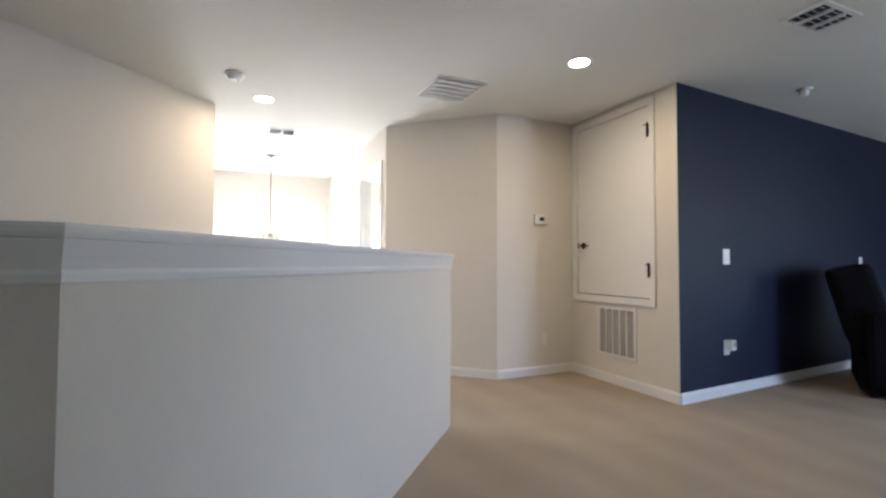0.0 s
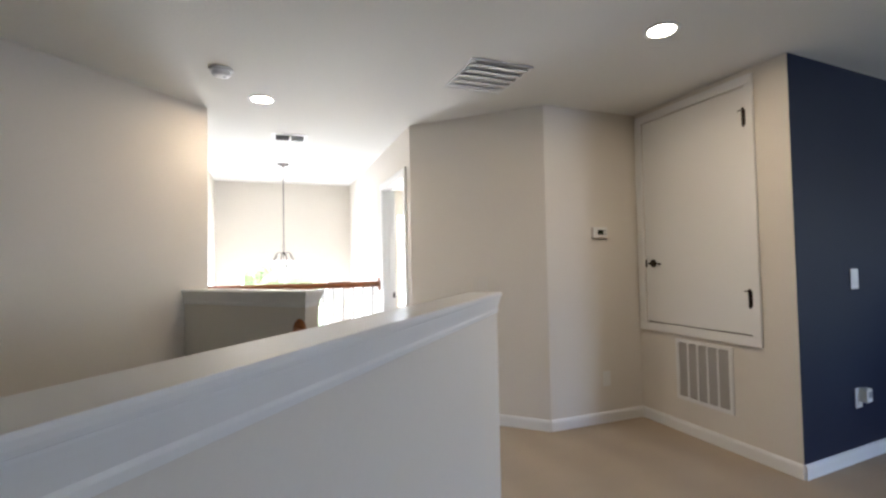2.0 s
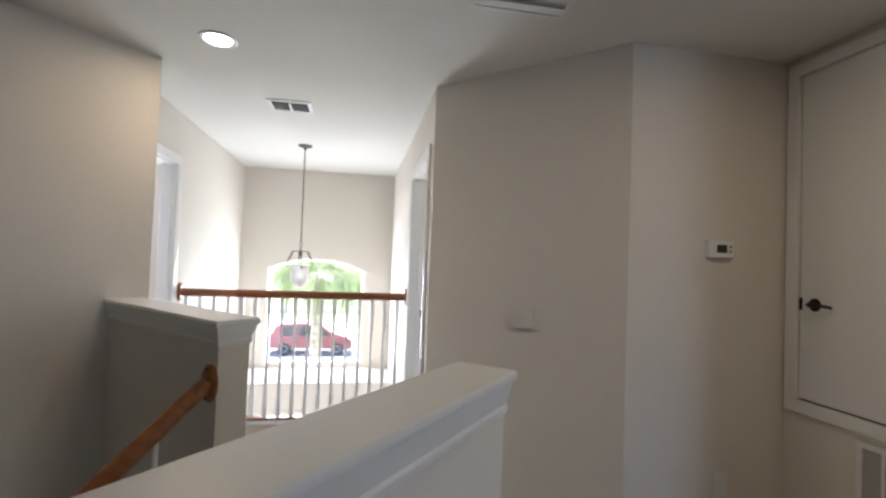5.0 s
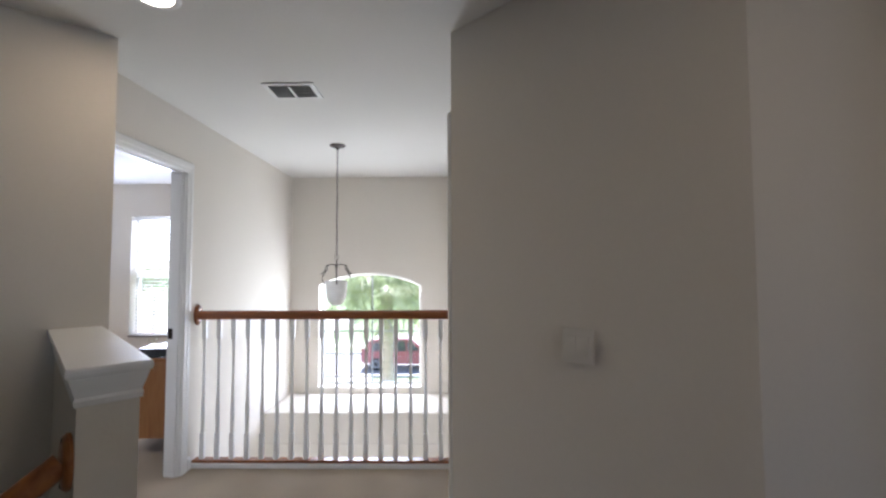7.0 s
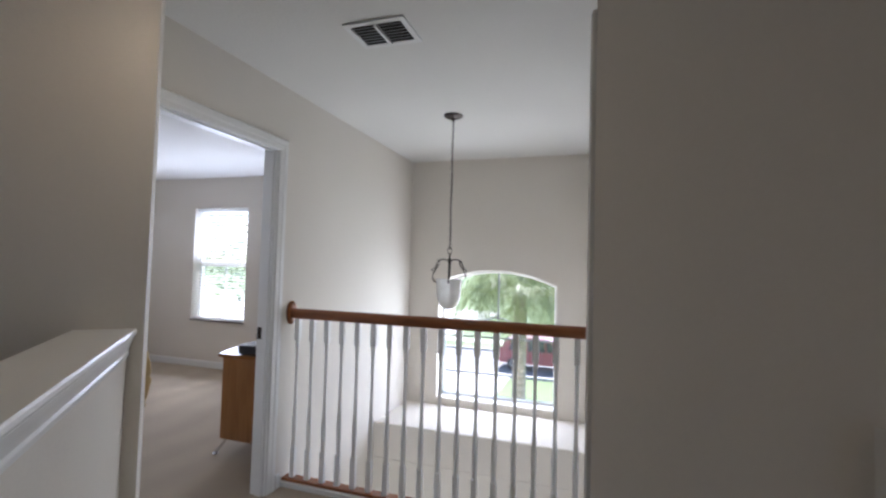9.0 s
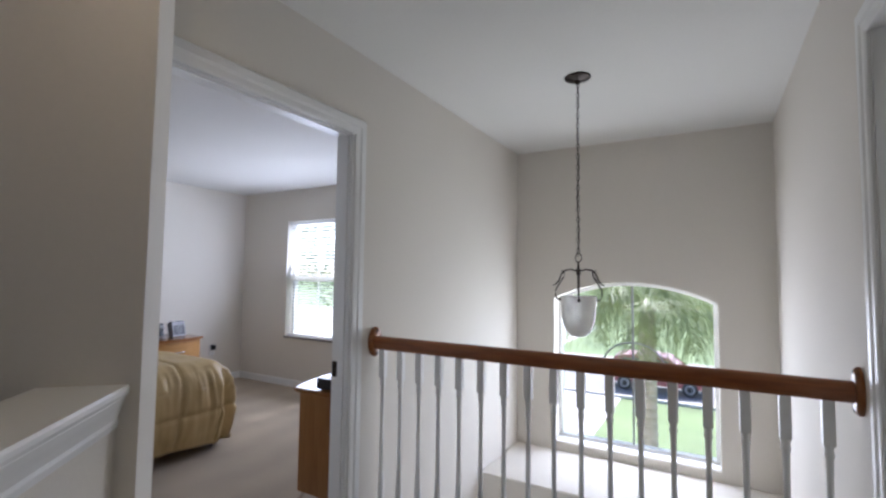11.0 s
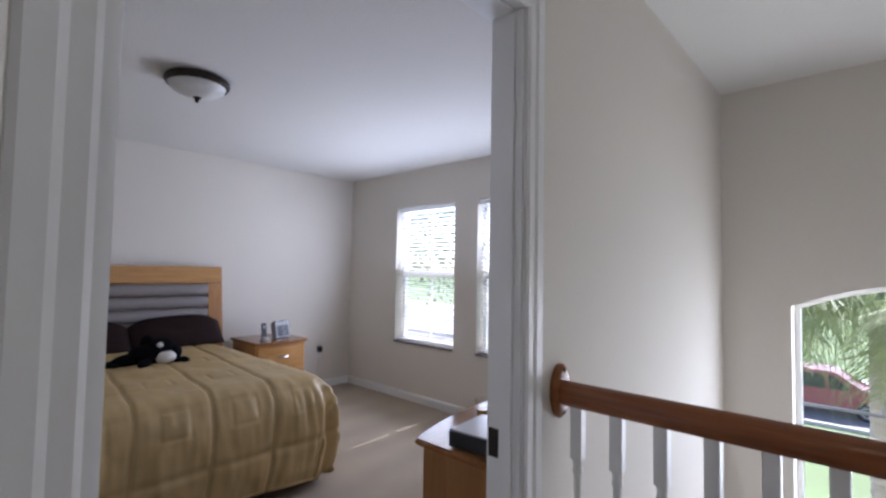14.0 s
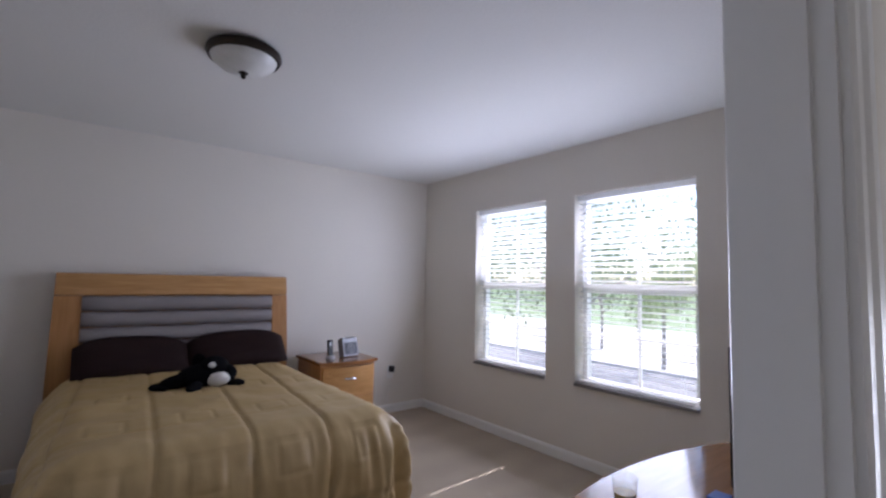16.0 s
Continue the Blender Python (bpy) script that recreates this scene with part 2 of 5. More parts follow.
def box(bm, x0, x1, y0, y1, z0, z1, bevel=0.0, seg=2):
    t = bmesh.new()
    bmesh.ops.create_cube(t, size=1)
    bmesh.ops.scale(t, vec=(x1 - x0, y1 - y0, z1 - z0), verts=t.verts)
    bmesh.ops.translate(t, vec=((x0 + x1) / 2, (y0 + y1) / 2, (z0 + z1) / 2), verts=t.verts)
    if bevel:
        bmesh.ops.bevel(t, geom=t.edges[:], offset=bevel, segments=seg, affect="EDGES", profile=0.7)
    join(bm, t)
    return bm


def join(bm, other, m=None):
    if m is not None:
        bmesh.ops.transform(other, matrix=m, verts=other.verts)
    vs = [bm.verts.new(v.co) for v in other.verts]
    other.verts.index_update()
    for f in other.faces:
        try:
            bm.faces.new([vs[v.index] for v in f.verts])
        except ValueError:
            pass
    other.free()
    return bm


def B(*a, **k):
    return box(bmesh.new(), *a, **k)


def prism(bm, pts, z0, z1):
    lo = [bm.verts.new((x, y, z0)) for x, y in pts]
    hi = [bm.verts.new((x, y, z1)) for x, y in pts]
    n = len(pts)
    bm.faces.new(lo[::-1]); bm.faces.new(hi)
    for i in range(n):
        bm.faces.new((lo[i], lo[(i + 1) % n], hi[(i + 1) % n], hi[i]))
    return bm


def prism_xz(bm, pts, y0, y1):
    a = [bm.verts.new((x, y0, z)) for x, z in pts]
    b = [bm.verts.new((x, y1, z)) for x, z in pts]
    n = len(pts)
    bm.faces.new(a); bm.faces.new(b[::-1])
    for i in range(n):
        bm.faces.new((a[i], b[i], b[(i + 1) % n], a[(i + 1) % n]))
    return bm


def offset(pts, d):
    """A counter-clockwise outline, moved outwards by d."""
    out, n = [], len(pts)
    for i in range(n):
        p, a, b = Vector(pts[i]), Vector(pts[i - 1]), Vector(pts[(i + 1) % n])
        e1, e2 = (p - a).normalized(), (b - p).normalized()
        n1, n2 = Vector((e1.y, -e1.x)), Vector((e2.y, -e2.x))
        k = (n1 + n2) / (1 + n1.dot(n2))
        out.append(tuple(p + k * d))
    return out


def mould(bm, pts, profile):
    """A moulding round an outline: profile of (outward offset, z) from bottom to top, closed at both ends."""
    rings = [[bm.verts.new((x, y, z)) for x, y in offset(pts, d)] for d, z in profile]
    n = len(pts)
    for r0, r1 in zip(rings, rings[1:]):
        for i in range(n):
            bm.faces.new((r0[i], r0[(i + 1) % n], r1[(i + 1) % n], r1[i]))
    bm.faces.new(rings[0][::-1]); bm.faces.new(rings[-1])
    return bm


def lathe(bm, profile, seg=24, at=(0, 0, 0), sx=1.0, sy=1.0):
    rings = []
    for r, z in profile:
        if r < 1e-5:
            rings.append([bm.verts.new((at[0], at[1], at[2] + z))])
        else:
            rings.append([bm.verts.new((at[0] + sx * r * math.cos(2 * math.pi * i / seg), at[1] + sy * r * math.sin(2 * math.pi * i / seg), at[2] + z)) for i in range(seg)])
    for a, b in zip(rings, rings[1:]):
        for i in range(seg):
            j = (i + 1) % seg
            if len(a) == 1 and len(b) == 1:
                continue
            if len(a) == 1:
                bm.faces.new((a[0], b[j], b[i]))
            elif len(b) == 1:
                bm.faces.new((a[i], a[j], b[0]))
            else:
                bm.faces.new((a[i], a[j], b[j], b[i]))
    if len(rings[0]) > 1:
        bm.faces.new(rings[0][::-1])
    if len(rings[-1]) > 1:
        bm.faces.new(rings[-1])
    return bm


def tube(bm, pts, r, seg=10, r_end=None, flat=1.0):
    pts = [Vector(p) for p in pts]
    rings = []
    for i, p in enumerate(pts):
        d = (pts[min(i + 1, len(pts) - 1)] - pts[max(i - 1, 0)]).normalized()
        up = Vector((0, 0, 1)) if abs(d.z) < 0.95 else Vector((1, 0, 0))
        s = d.cross(up).normalized()
        u = s.cross(d).normalized()
        rr = r if r_end is None else r + (r_end - r) * i / (len(pts) - 1)
        rings.append([bm.verts.new(p + rr * (math.cos(a) * s * flat + math.sin(a) * u)) for a in (2 * math.pi * k / seg for k in range(seg))])
    for a, b in zip(rings, rings[1:]):
        for k in range(seg):
            bm.faces.new((a[k], a[(k + 1) % seg], b[(k + 1) % seg], b[k]))
    bm.faces.new(rings[0][::-1]); bm.faces.new(rings[-1])
    return bm


def torus(bm, R, r, m, seg=14, sides=6, sx=1.0):
    t = bmesh.new()
    rings = []
    for i in range(seg):
        a = 2 * math.pi * i / seg
        rings.append([t.verts.new(((R + r * math.cos(b)) * math.cos(a) * sx, r * math.sin(b), (R + r * math.cos(b)) * math.sin(a))) for b in (2 * math.pi * k / sides for k in range(sides))])
    for i in range(seg):
        for k in range(sides):
            t.faces.new((rings[i][k], rings[(i + 1) % seg][k], rings[(i + 1) % seg][(k + 1) % sides], rings[i][(k + 1) % sides]))
    return join(bm, t, m)


def ellipsoid(bm, at, rx, ry, rz, m=None, seg=20, rings=12):
    t = bmesh.new()
    bmesh.ops.create_uvsphere(t, u_segments=seg, v_segments=rings, radius=1)
    bmesh.ops.scale(t, vec=(rx, ry, rz), verts=t.verts)
    return join(bm, t, Matrix.Translation(at) @ (m if m is not None else Matrix.Identity(4)))


# ---- structure ----
H, LOW = 2.44, -2.75
DOORH = 2.05
W, V = Vector((0.647, 0.762)), Vector((-0.762, 0.647))     # up the stairs, and across them
N = Vector((0.77, 4.53))                                    # corner of the short half wall's cap
WE, WD, WN = Vector((0.15, 5.50)), Vector((0.7071, 0.7071)), Vector((-0.7071, 0.7071))   # end of the stair wall, its run and its back


def S(s, t):
    p = N + s * V + t * W
    return (p.x, p.y)


# stair wall
STAIR_LEN = 5.2
solid("wall_stair", prism(bmesh.new(), [tuple(WE), tuple(WE + 0.115 * WN), tuple(WE + 0.115 * WN - STAIR_LEN * WD), tuple(WE - STAIR_LEN * WD)], LOW, H), WALL,
      "cream painted wall beside the open staircase", "wall", "structure")
# wall between hall and bedroom, with the doorway
bm = bmesh.new()
DY0, DY1 = 5.664, 6.535
for a in ((5.30, DY0, LOW, H), (DY0, DY1, DOORH, H), (DY0, DY1, LOW, -0.02), (DY1, 8.80, LOW, H)):
    box(bm, -0.208, -0.115, a[0], a[1], a[2], a[3])
solid("wall_bedroom_door", bm, WALL, "cream painted wall between landing and bedroom", "wall", "structure")
solid("wall_bedroom_west", B(-4.27, -4.145, 5.0, 9.10, -0.3, H), WALL, "cream painted bedroom wall behind the bed", "wall", "structure")
solid("wall_bedroom_south", B(-4.145, -0.62, 4.98, 5.10, -0.3, H), WALL, "cream painted bedroom wall", "wall", "structure")
# window wall of the bedroom
WINS = ((-3.315, -2.463), (-2.18, -1.275))
WZ0, WZ1 = 0.595, 2.045
bm = bmesh.new()
xs = [-4.145, WINS[0][0], WINS[0][1], WINS[1][0], WINS[1][1], -0.115]
for i in (0, 2, 4):
    box(bm, xs[i], xs[i + 1], 8.95, 9.12, -0.3, H)
for a, b in WINS:
    box(bm, a, b, 8.95, 9.12, -0.3, WZ0)
    box(bm, a, b, 8.95, 9.12, WZ1, H)
solid("wall_bedroom_north", bm, WALL, "cream painted bedroom wall with two windows", "wall", "structure")
# foyer wall with the arched window
AX0, AX1, AZ0, AZS, AZT = 0.205, 1.36, 0.065, 1.21, 1.345
ac, ah = (AX0 + AX1) / 2, AZT - AZS
AR = ((AX1 - AX0) ** 2 / 4 + ah ** 2) / (2 * ah)


def arch(inset=0.0, n=20):
    x0, x1, r = AX0 + inset, AX1 - inset, AR - inset
    cz = AZT - AR
    return [(x0 + (x1 - x0) * i / n, cz + math.sqrt(max(r * r - (x0 + (x1 - x0) * i / n - ac) ** 2, 0))) for i in range(n + 1)]


bm = bmesh.new()
box(bm, -0.115, AX0, 8.645, 8.86, LOW, H)
box(bm, AX1, 1.70, 8.645, 8.86, LOW, H)
box(bm, AX0, AX1, 8.645, 8.86, LOW, AZ0)
a = arch()
for (x0, z0), (x1, z1) in zip(a, a[1:]):
    prism_xz(bm, [(x0, z0), (x1, z1), (x1, H), (x0, H)], 8.645, 8.86)
bmesh.ops.remove_doubles(bm, verts=bm.verts, dist=1e-5)
solid("wall_foyer_north", bm, WALL, "cream painted foyer wall with an arched window", "wall", "structure")
# hall wall opposite the bedroom, with a door
EY0, EY1 = 5.66, 6.49
bm = bmesh.new()
for a in ((5.485, EY0, LOW, H), (EY0, EY1, DOORH, H), (EY0, EY1, LOW, -0.02), (EY1, 8.86, LOW, H)):
    box(bm, 1.70, 1.82, a[0], a[1], a[2], a[3])
solid("wall_hall_east", bm, WALL, "cream painted landing wall with a door", "wall", "structure")
# bright room beyond the landing door
solid("wall_side_room_east", B(4.40, 4.52, 4.80, 9.0, -0.3, H), WALL, "plain wall of the room beyond the landing door", "wall", "structure")
bm = bmesh.new()
for a in ((1.82, 2.5, -0.3, H), (3.7, 4.40, -0.3, H), (2.5, 3.7, -0.3, 0.6), (2.5, 3.7, 2.05, H)):
    box(bm, a[0], a[1], 8.86, 9.0, a[2], a[3])
solid("wall_side_room_north", bm, WALL, "plain wall with a window in the room beyond the landing door", "wall", "structure")
solid("floor_side_room", B(1.76, 4.45, 4.80, 8.95, -0.3, -0.001), CARPET, "beige carpet of the room beyond the landing door", "carpet floor", "structure")
P1, P2 = (1.70, 5.485), (2.515, 4.68)
solid("wall_angled", prism(bmesh.new(), [P1, P2, (2.515, 4.80), (1.82, 5.485)], -0.3, H), WALL, "cream painted angled wall", "wall", "structure")
solid("wall_thermostat", B(2.515, 3.50, 4.68, 4.80, -0.3, H), WALL, "cream painted wall with a thermostat", "wall", "structure")
# closet wall with the raised access door
CY0, CY1, CZ0, CZ1 = 3.735, 4.605, 0.765, 2.345
bm = bmesh.new()
prism(bm, [(3.385, 3.484), (3.50, 3.50), (3.50, CY0), (3.385, CY0)], -0.3, H)
for a in ((CY1, 4.68, -0.3, H), (CY0, CY1, -0.3, CZ0), (CY0, CY1, CZ1, H)):
    box(bm, 3.385, 3.50, a[0], a[1], a[2], a[3])
solid("wall_closet", bm, WALL, "cream painted wall with a raised access door", "wall", "structure")
solid("wall_closet_back", B(4.4, 4.5, 3.60, 4.80, -0.3, H), WALL, "plain wall of the equipment closet", "wall", "structure")
solid("wall_closet_side", B(3.50, 4.4, 4.70, 4.80, -0.3, H), WALL, "plain side wall of the equipment closet", "wall", "structure")
solid("wall_navy", prism(bmesh.new(), [(3.389, 3.48), (7.1, 3.72), (7.1, 3.84), (3.389, 3.60)], -0.3, H), NAVY, "dark navy blue painted accent wall", "wall", "structure")
# loft behind the camera
bm = bmesh.new()
for a in ((-2.3, 0.0, -0.3, H), (0.9, 3.84, -0.3, H), (0.0, 0.9, -0.3, 0.9), (0.0, 0.9, 2.0, H)):
    box(bm, 7.1, 7.22, a[0], a[1], a[2], a[3])
solid("wall_loft_east", bm, WALL, "cream painted loft wall with a window", "wall", "structure")
bm = bmesh.new()
for a in ((-4.4, 5.2, -0.3, H), (6.6, 7.22, -0.3, H), (5.2, 6.6, -0.3, 0.35), (5.2, 6.6, 2.15, H)):
    box(bm, a[0], a[1], -2.42, -2.3, a[2], a[3])
solid("wall_loft_south", bm, WALL, "plain cream loft wall with a window", "wall", "structure")
# added out of view: blocks loft window light from the half wall's bend
solid("loft_light_blocker", B(3.0, 3.12, -2.3, -0.15, -0.3, H), WALL, "unseen plain wall added to shade the half wall's near end", "wall", "structure")
solid("wall_loft_west", B(-4.4, -4.28, -2.3, 2.0, LOW, H), WALL, "plain cream loft wall", "wall", "structure")

# half walls with moulded caps
U1 = Vector((0.6527, 0.7576)); N1 = Vector((-0.7576, 0.6527))
HE = Vector((1.617, 3.762))            # end corner of the long half wall, room side
HB = HE - 2.36 * U1            # its bend, room side
TH = 0.115


def line_meet(p, d, y):
    return Vector((p.x + d.x * (y - p.y) / d.y, y))


far0 = HE + TH * N1
hb_far = line_meet(far0, U1, HB.y + TH)
HW1 = [tuple(HE), tuple(far0), tuple(hb_far), (-3.7, HB.y + TH), (-3.7, HB.y), tuple(HB)]
OV = 0.027                              # how far the caps stand out
HW2 = offset([(0.77, 4.53), (0.891, 4.678), (0.096, 5.526), (-0.038, 5.392)], -OV)
CAPZ = 1.11


def cap_profile(ov):
    k = ov / 0.027
    return [(o * k, CAPZ - d) for o, d in ((0.001, 0.100), (0.006, 0.098), (0.008, 0.084), (0.005, 0.076), (0.009, 0.062), (0.015, 0.044), (0.019, 0.030), (0.019, 0.026), (0.024, 0.024), (0.027, 0.016), (0.027, 0.007), (0.024, 0.0))]



def area2(p):
    return sum(p[i - 1][0] * p[i][1] - p[i][0] * p[i - 1][1] for i in range(len(p)))


if area2(HW1) < 0:
    HW1 = HW1[::-1]
if area2(HW2) < 0:
    HW2 = HW2[::-1]
hw1 = solid("half_wall_stair", prism(bmesh.new(), HW1, LOW, CAPZ - 0.09), WALL, "cream painted half wall guarding the staircase", "half wall", "structure")
part("cap", mould(bmesh.new(), HW1, cap_profile(0.022)), TRIM, hw1, "white moulded wooden cap")
hw2 = solid("half_wall_landing", prism(bmesh.new(), HW2, LOW, CAPZ - 0.09), WALL, "short cream painted half wall at the stair head", "half wall", "structure")
part("cap", mould(bmesh.new(), HW2, cap_profile(OV)), TRIM, hw2, "white moulded wooden cap")

# floors
bm = bmesh.new()
prism(bm, [(-4.3, -2.35), (7.15, -2.35), (7.15, 1.96), (-4.3, 1.96)], -0.3, 0)
prism(bm, [(0.15, 1.96), (7.15, 1.96), (7.15, 3.80), (3.44, 3.54), (3.44, 4.74), (2.50, 4.74), (1.76, 5.48), (1.765, 6.73), (-0.18, 6.73), (-0.18, 5.28), tuple(WE + 0.05 * WN), (0.045, 5.46), S(0.05, 0.10), S(-1.06, 0.10), tuple(HE + 0.05 * N1 - 0.05 * U1)], -0.3, 0)
prism(bm, [(-4.2, 5.04), (-0.18, 5.04), (-0.18, 9.0), (-4.2, 9.0)], -0.3, 0)
solid("floor", bm, CARPET, "beige cut-pile carpet with faint light stripes put into its colour", "carpet floor", "structure")
solid("floor_lower", B(-5.0, 3.0, 0.0, 8.9, LOW - 0.1, LOW), TILE, "light tiled floor of the lower storey", "floor", "structure")
# unseen wall; its opening is added to make room for the fill lamp
bm = bmesh.new()
for a in ((-0.115, 0.06, LOW, -0.30), (1.50, 1.70, LOW, -0.30), (0.06, 1.50, -0.48, -0.30)):
    box(bm, a[0], a[1], 6.62, 6.70, a[2], a[3])
solid("wall_lower", bm, WALL, "unseen plain cream wall with an opening added for the fill lamp", "wall", "structure")
# added slab, never in view: stops direct sun through the arched window
solid("ledge_sun_blocker", B(-0.4, 2.0, 8.865, 10.7, 2.46, 2.60), CONC, "unseen flat slab added to keep sun off the plant ledge", "roof", "structure")
solid("ceiling", B(-4.4, 7.3, -2.45, 9.12, H, H + 0.12), CEIL, "off-white lightly textured ceiling", "ceiling", "structure")
# plant ledge in front of the arched window
led = bmesh.new()
box(led, -0.115, 1.70, 7.93, 8.645, -0.30, 0.0, 0.018, 3)
box(led, -0.115, 1.70, 7.94, 8.645, LOW, -0.29)
solid("plant_ledge", led, WALL, "empty white drywall ledge below the arched window", "ledge", "structure")


def baseboard(pts, face=-1):
    """Skirting along a line of points; it stands on the left of the line (face 1) or on the right (-1)."""
    bm = bmesh.new()
    for a, b in zip(pts, pts[1:]):
        a, b = Vector(a), Vector(b)
        d = (b - a).normalized()
        n = Vector((-d.y, d.x)) * face
        prof = ((0.0, 0.0), (0.013, 0.0), (0.013, 0.062), (0.010, 0.074), (0.004, 0.083), (0.0, 0.083))
        ends = []
        for q in (a, b):
            ends.append([bm.verts.new((q.x + n.x * o, q.y + n.y * o, z)) for o, z in prof])
        k = len(prof)
        for i in range(k):
            bm.faces.new((ends[0][i], ends[0][(i + 1) % k], ends[1][(i + 1) % k], ends[1][i]))
        bm.faces.new(ends[0]); bm.faces.new(ends[1][::-1])
    solid("baseboard", bm, TRIM, "white painted moulded baseboard", "baseboard", "structure")


baseboard([P1, (2.515, 4.68), (3.385, 4.68), (3.385, 3.48), (7.1, 3.72)], -1)
baseboard([(-0.115, 6.615), (-0.115, 6.65)], -1)
baseboard([(-4.145, 5.1), (-4.145, 8.95), (-0.208, 8.95), (-0.208, 6.61)], -1)


# ---- doors and windows ----
def casing(name, x, face, y0, y1, top, label):
    """Door casing on a wall in the plane x; face: -1 or 1, the side that it stands out to."""
    root = tagged(new(name), label, "door casing", kind="structure")
    prof = ((0.0, 0.0), (0.0, 0.010), (0.008, 0.014), (0.030, 0.014), (0.040, 0.018), (0.067, 0.018), (0.075, 0.012), (0.075, 0.0))

    def strip(pts_in, pts_out):
        bm = bmesh.new()
        rows = []
        for (yi, zi), (yo, zo) in zip(pts_in, pts_out):
            rows.append([bm.verts.new((x + face * d, yi + (yo - yi) * o / 0.075, zi + (zo - zi) * o / 0.075)) for o, d in prof])
        k = len(prof)
        for i in range(k):
            bm.faces.new((rows[0][i], rows[0][(i + 1) % k], rows[1][(i + 1) % k], rows[1][i]))
        bm.faces.new(rows[0]); bm.faces.new(rows[1][::-1])
        return bm
    c = 0.075
    part("side_casing", strip([(y0, 0), (y0, top)], [(y0 - c, 0), (y0 - c, top + c)]), TRIM, root)
    part("side_casing", strip([(y1, 0), (y1, top)], [(y1 + c, 0), (y1 + c, top + c)]), TRIM, root)
    part("head_casing", strip([(y0, top), (y1, top)], [(y0 - c, top + c), (y1 + c, top + c)]), TRIM, root)
    return root


def jamb(name, xa, xb, y0, y1, top, label):
    root = tagged(new(name), label, "door frame", kind="structure")
    part("side_jamb", B(xa, xb, y0 - 0.016, y0, 0, top), TRIM, root)
    part("side_jamb", B(xa, xb, y1, y1 + 0.016, 0, top), TRIM, root)
    part("head_jamb", B(xa, xb, y0 - 0.016, y1 + 0.016, top, top + 0.016), TRIM, root)
    xm = (xa + xb) / 2
    part("door_stop", B(xm - 0.006, xm + 0.028, y0, y0 + 0.010, 0, top - 0.010), TRIM, root)
    part("door_stop", B(xm - 0.006, xm + 0.028, y1 - 0.010, y1, 0, top - 0.010), TRIM, root)
    part("door_stop", B(xm - 0.006, xm + 0.028, y0, y1, top - 0.010, top), TRIM, root)
    return root


JT = 2.035
casing("trim_bedroom_hall", -0.115, 1, 5.668, 6.529, JT, "white moulded door casing on the landing")
casing("trim_bedroom_inside", -0.208, -1, 5.668, 6.529, JT, "white moulded door casing in the bedroom")
j = jamb("door_frame_bedroom", -0.2095, -0.1135, 5.680, 6.519, JT, "white painted door frame with a dark strike plate")
bm = B(-0.204, -0.172, 6.5155, 6.5195, 0.905, 0.975)

part("strike_plate", bm, BRONZE, j, "dark bronze strike plate")
casing("trim_hall_east", 1.70, -1, 5.671, 6.481, JT, "white moulded door casing on the landing")
je = jamb("door_frame_hall_east", 1.6985, 1.8215, 5.676, 6.474, JT, "white painted door frame")


def panel_door(name, width, height, label):
    """Moulded six-panel door, hinge edge at the origin, standing along +y, facing -x."""
    root = tagged(new(name), label, "door", kind="structure")
    part("leaf", B(-0.0175, 0.0175, 0, width, 0.008, height, 0.002), TRIM, root)
    st, gap = 0.11, 0.10
    pw = (width - 2 * st - gap) / 2
    for k in range(2):
        y0 = st + k * (pw + gap)
        for z0, z1 in ((0.22, 0.82), (0.98, 1.62), (1.74, 1.93)):
            for sx in (-1, 1):
                bm = bmesh.new()
                mould_pts = [(y0, z0), (y0 + pw, z0), (y0 + pw, z1), (y0, z1)]
                rings = []
                for d, h in ((0.0, 0.0), (-0.008, 0.005), (-0.022, 0.001), (-0.040, 0.006)):
                    rings.append([bm.verts.new((sx * (0.0172 + h), q[0], q[1])) for q in offset(mould_pts, d)])
                for a, b in zip(rings, rings[1:]):
                    for i in range(4):
                        bm.faces.new((a[i], a[(i + 1) % 4], b[(i + 1) % 4], b[i]))
                bm.faces.new(rings[-1])
                part("panel", bm, TRIM, root)
    for sx in (-1, 1):
        bm = lathe(bmesh.new(), [(0, 0), (0.032, 0.0), (0.032, 0.006), (0.012, 0.010), (0.012, 0.035), (0.026, 0.044), (0.029, 0.055), (0.022, 0.066), (0, 0.069)], 18)
        bmesh.ops.transform(bm, matrix=Matrix.Translation((sx * 0.0175, width - 0.065, 0.95)) @ Matrix.Rotation(radians(90 * sx), 4, "Y"), verts=bm.verts)
        part("knob", bm, BRONZE, root, "dark bronze knob", True)
    return root


d = panel_door("door_1", 0.80, 2.02, "white panelled bedroom door standing wide open")
d.matrix_basis = pose(-0.236, 5.646, 0.006, 0, 0, 100)
d2 = panel_door("door_2", 0.79, 2.02, "white panelled door standing open into a bright room")
d2.matrix_basis = pose(1.845, 5.660, 0.006, 0, 0, -86)
part("strike_plate", B(1.775, 1.815, 6.4705, 6.4738, 0.905, 0.965), BRONZE, je, "dark bronze strike plate")

# raised access door in the closet wall
ad = tagged(new("door_3"), "white painted flush access door, closed, with dark lever", "access door", kind="structure")
part("leaf", B(3.388, 3.420, 3.7385, 4.6015, 0.770, 2.3415, 0.002), TRIM, ad)
c = 0.055
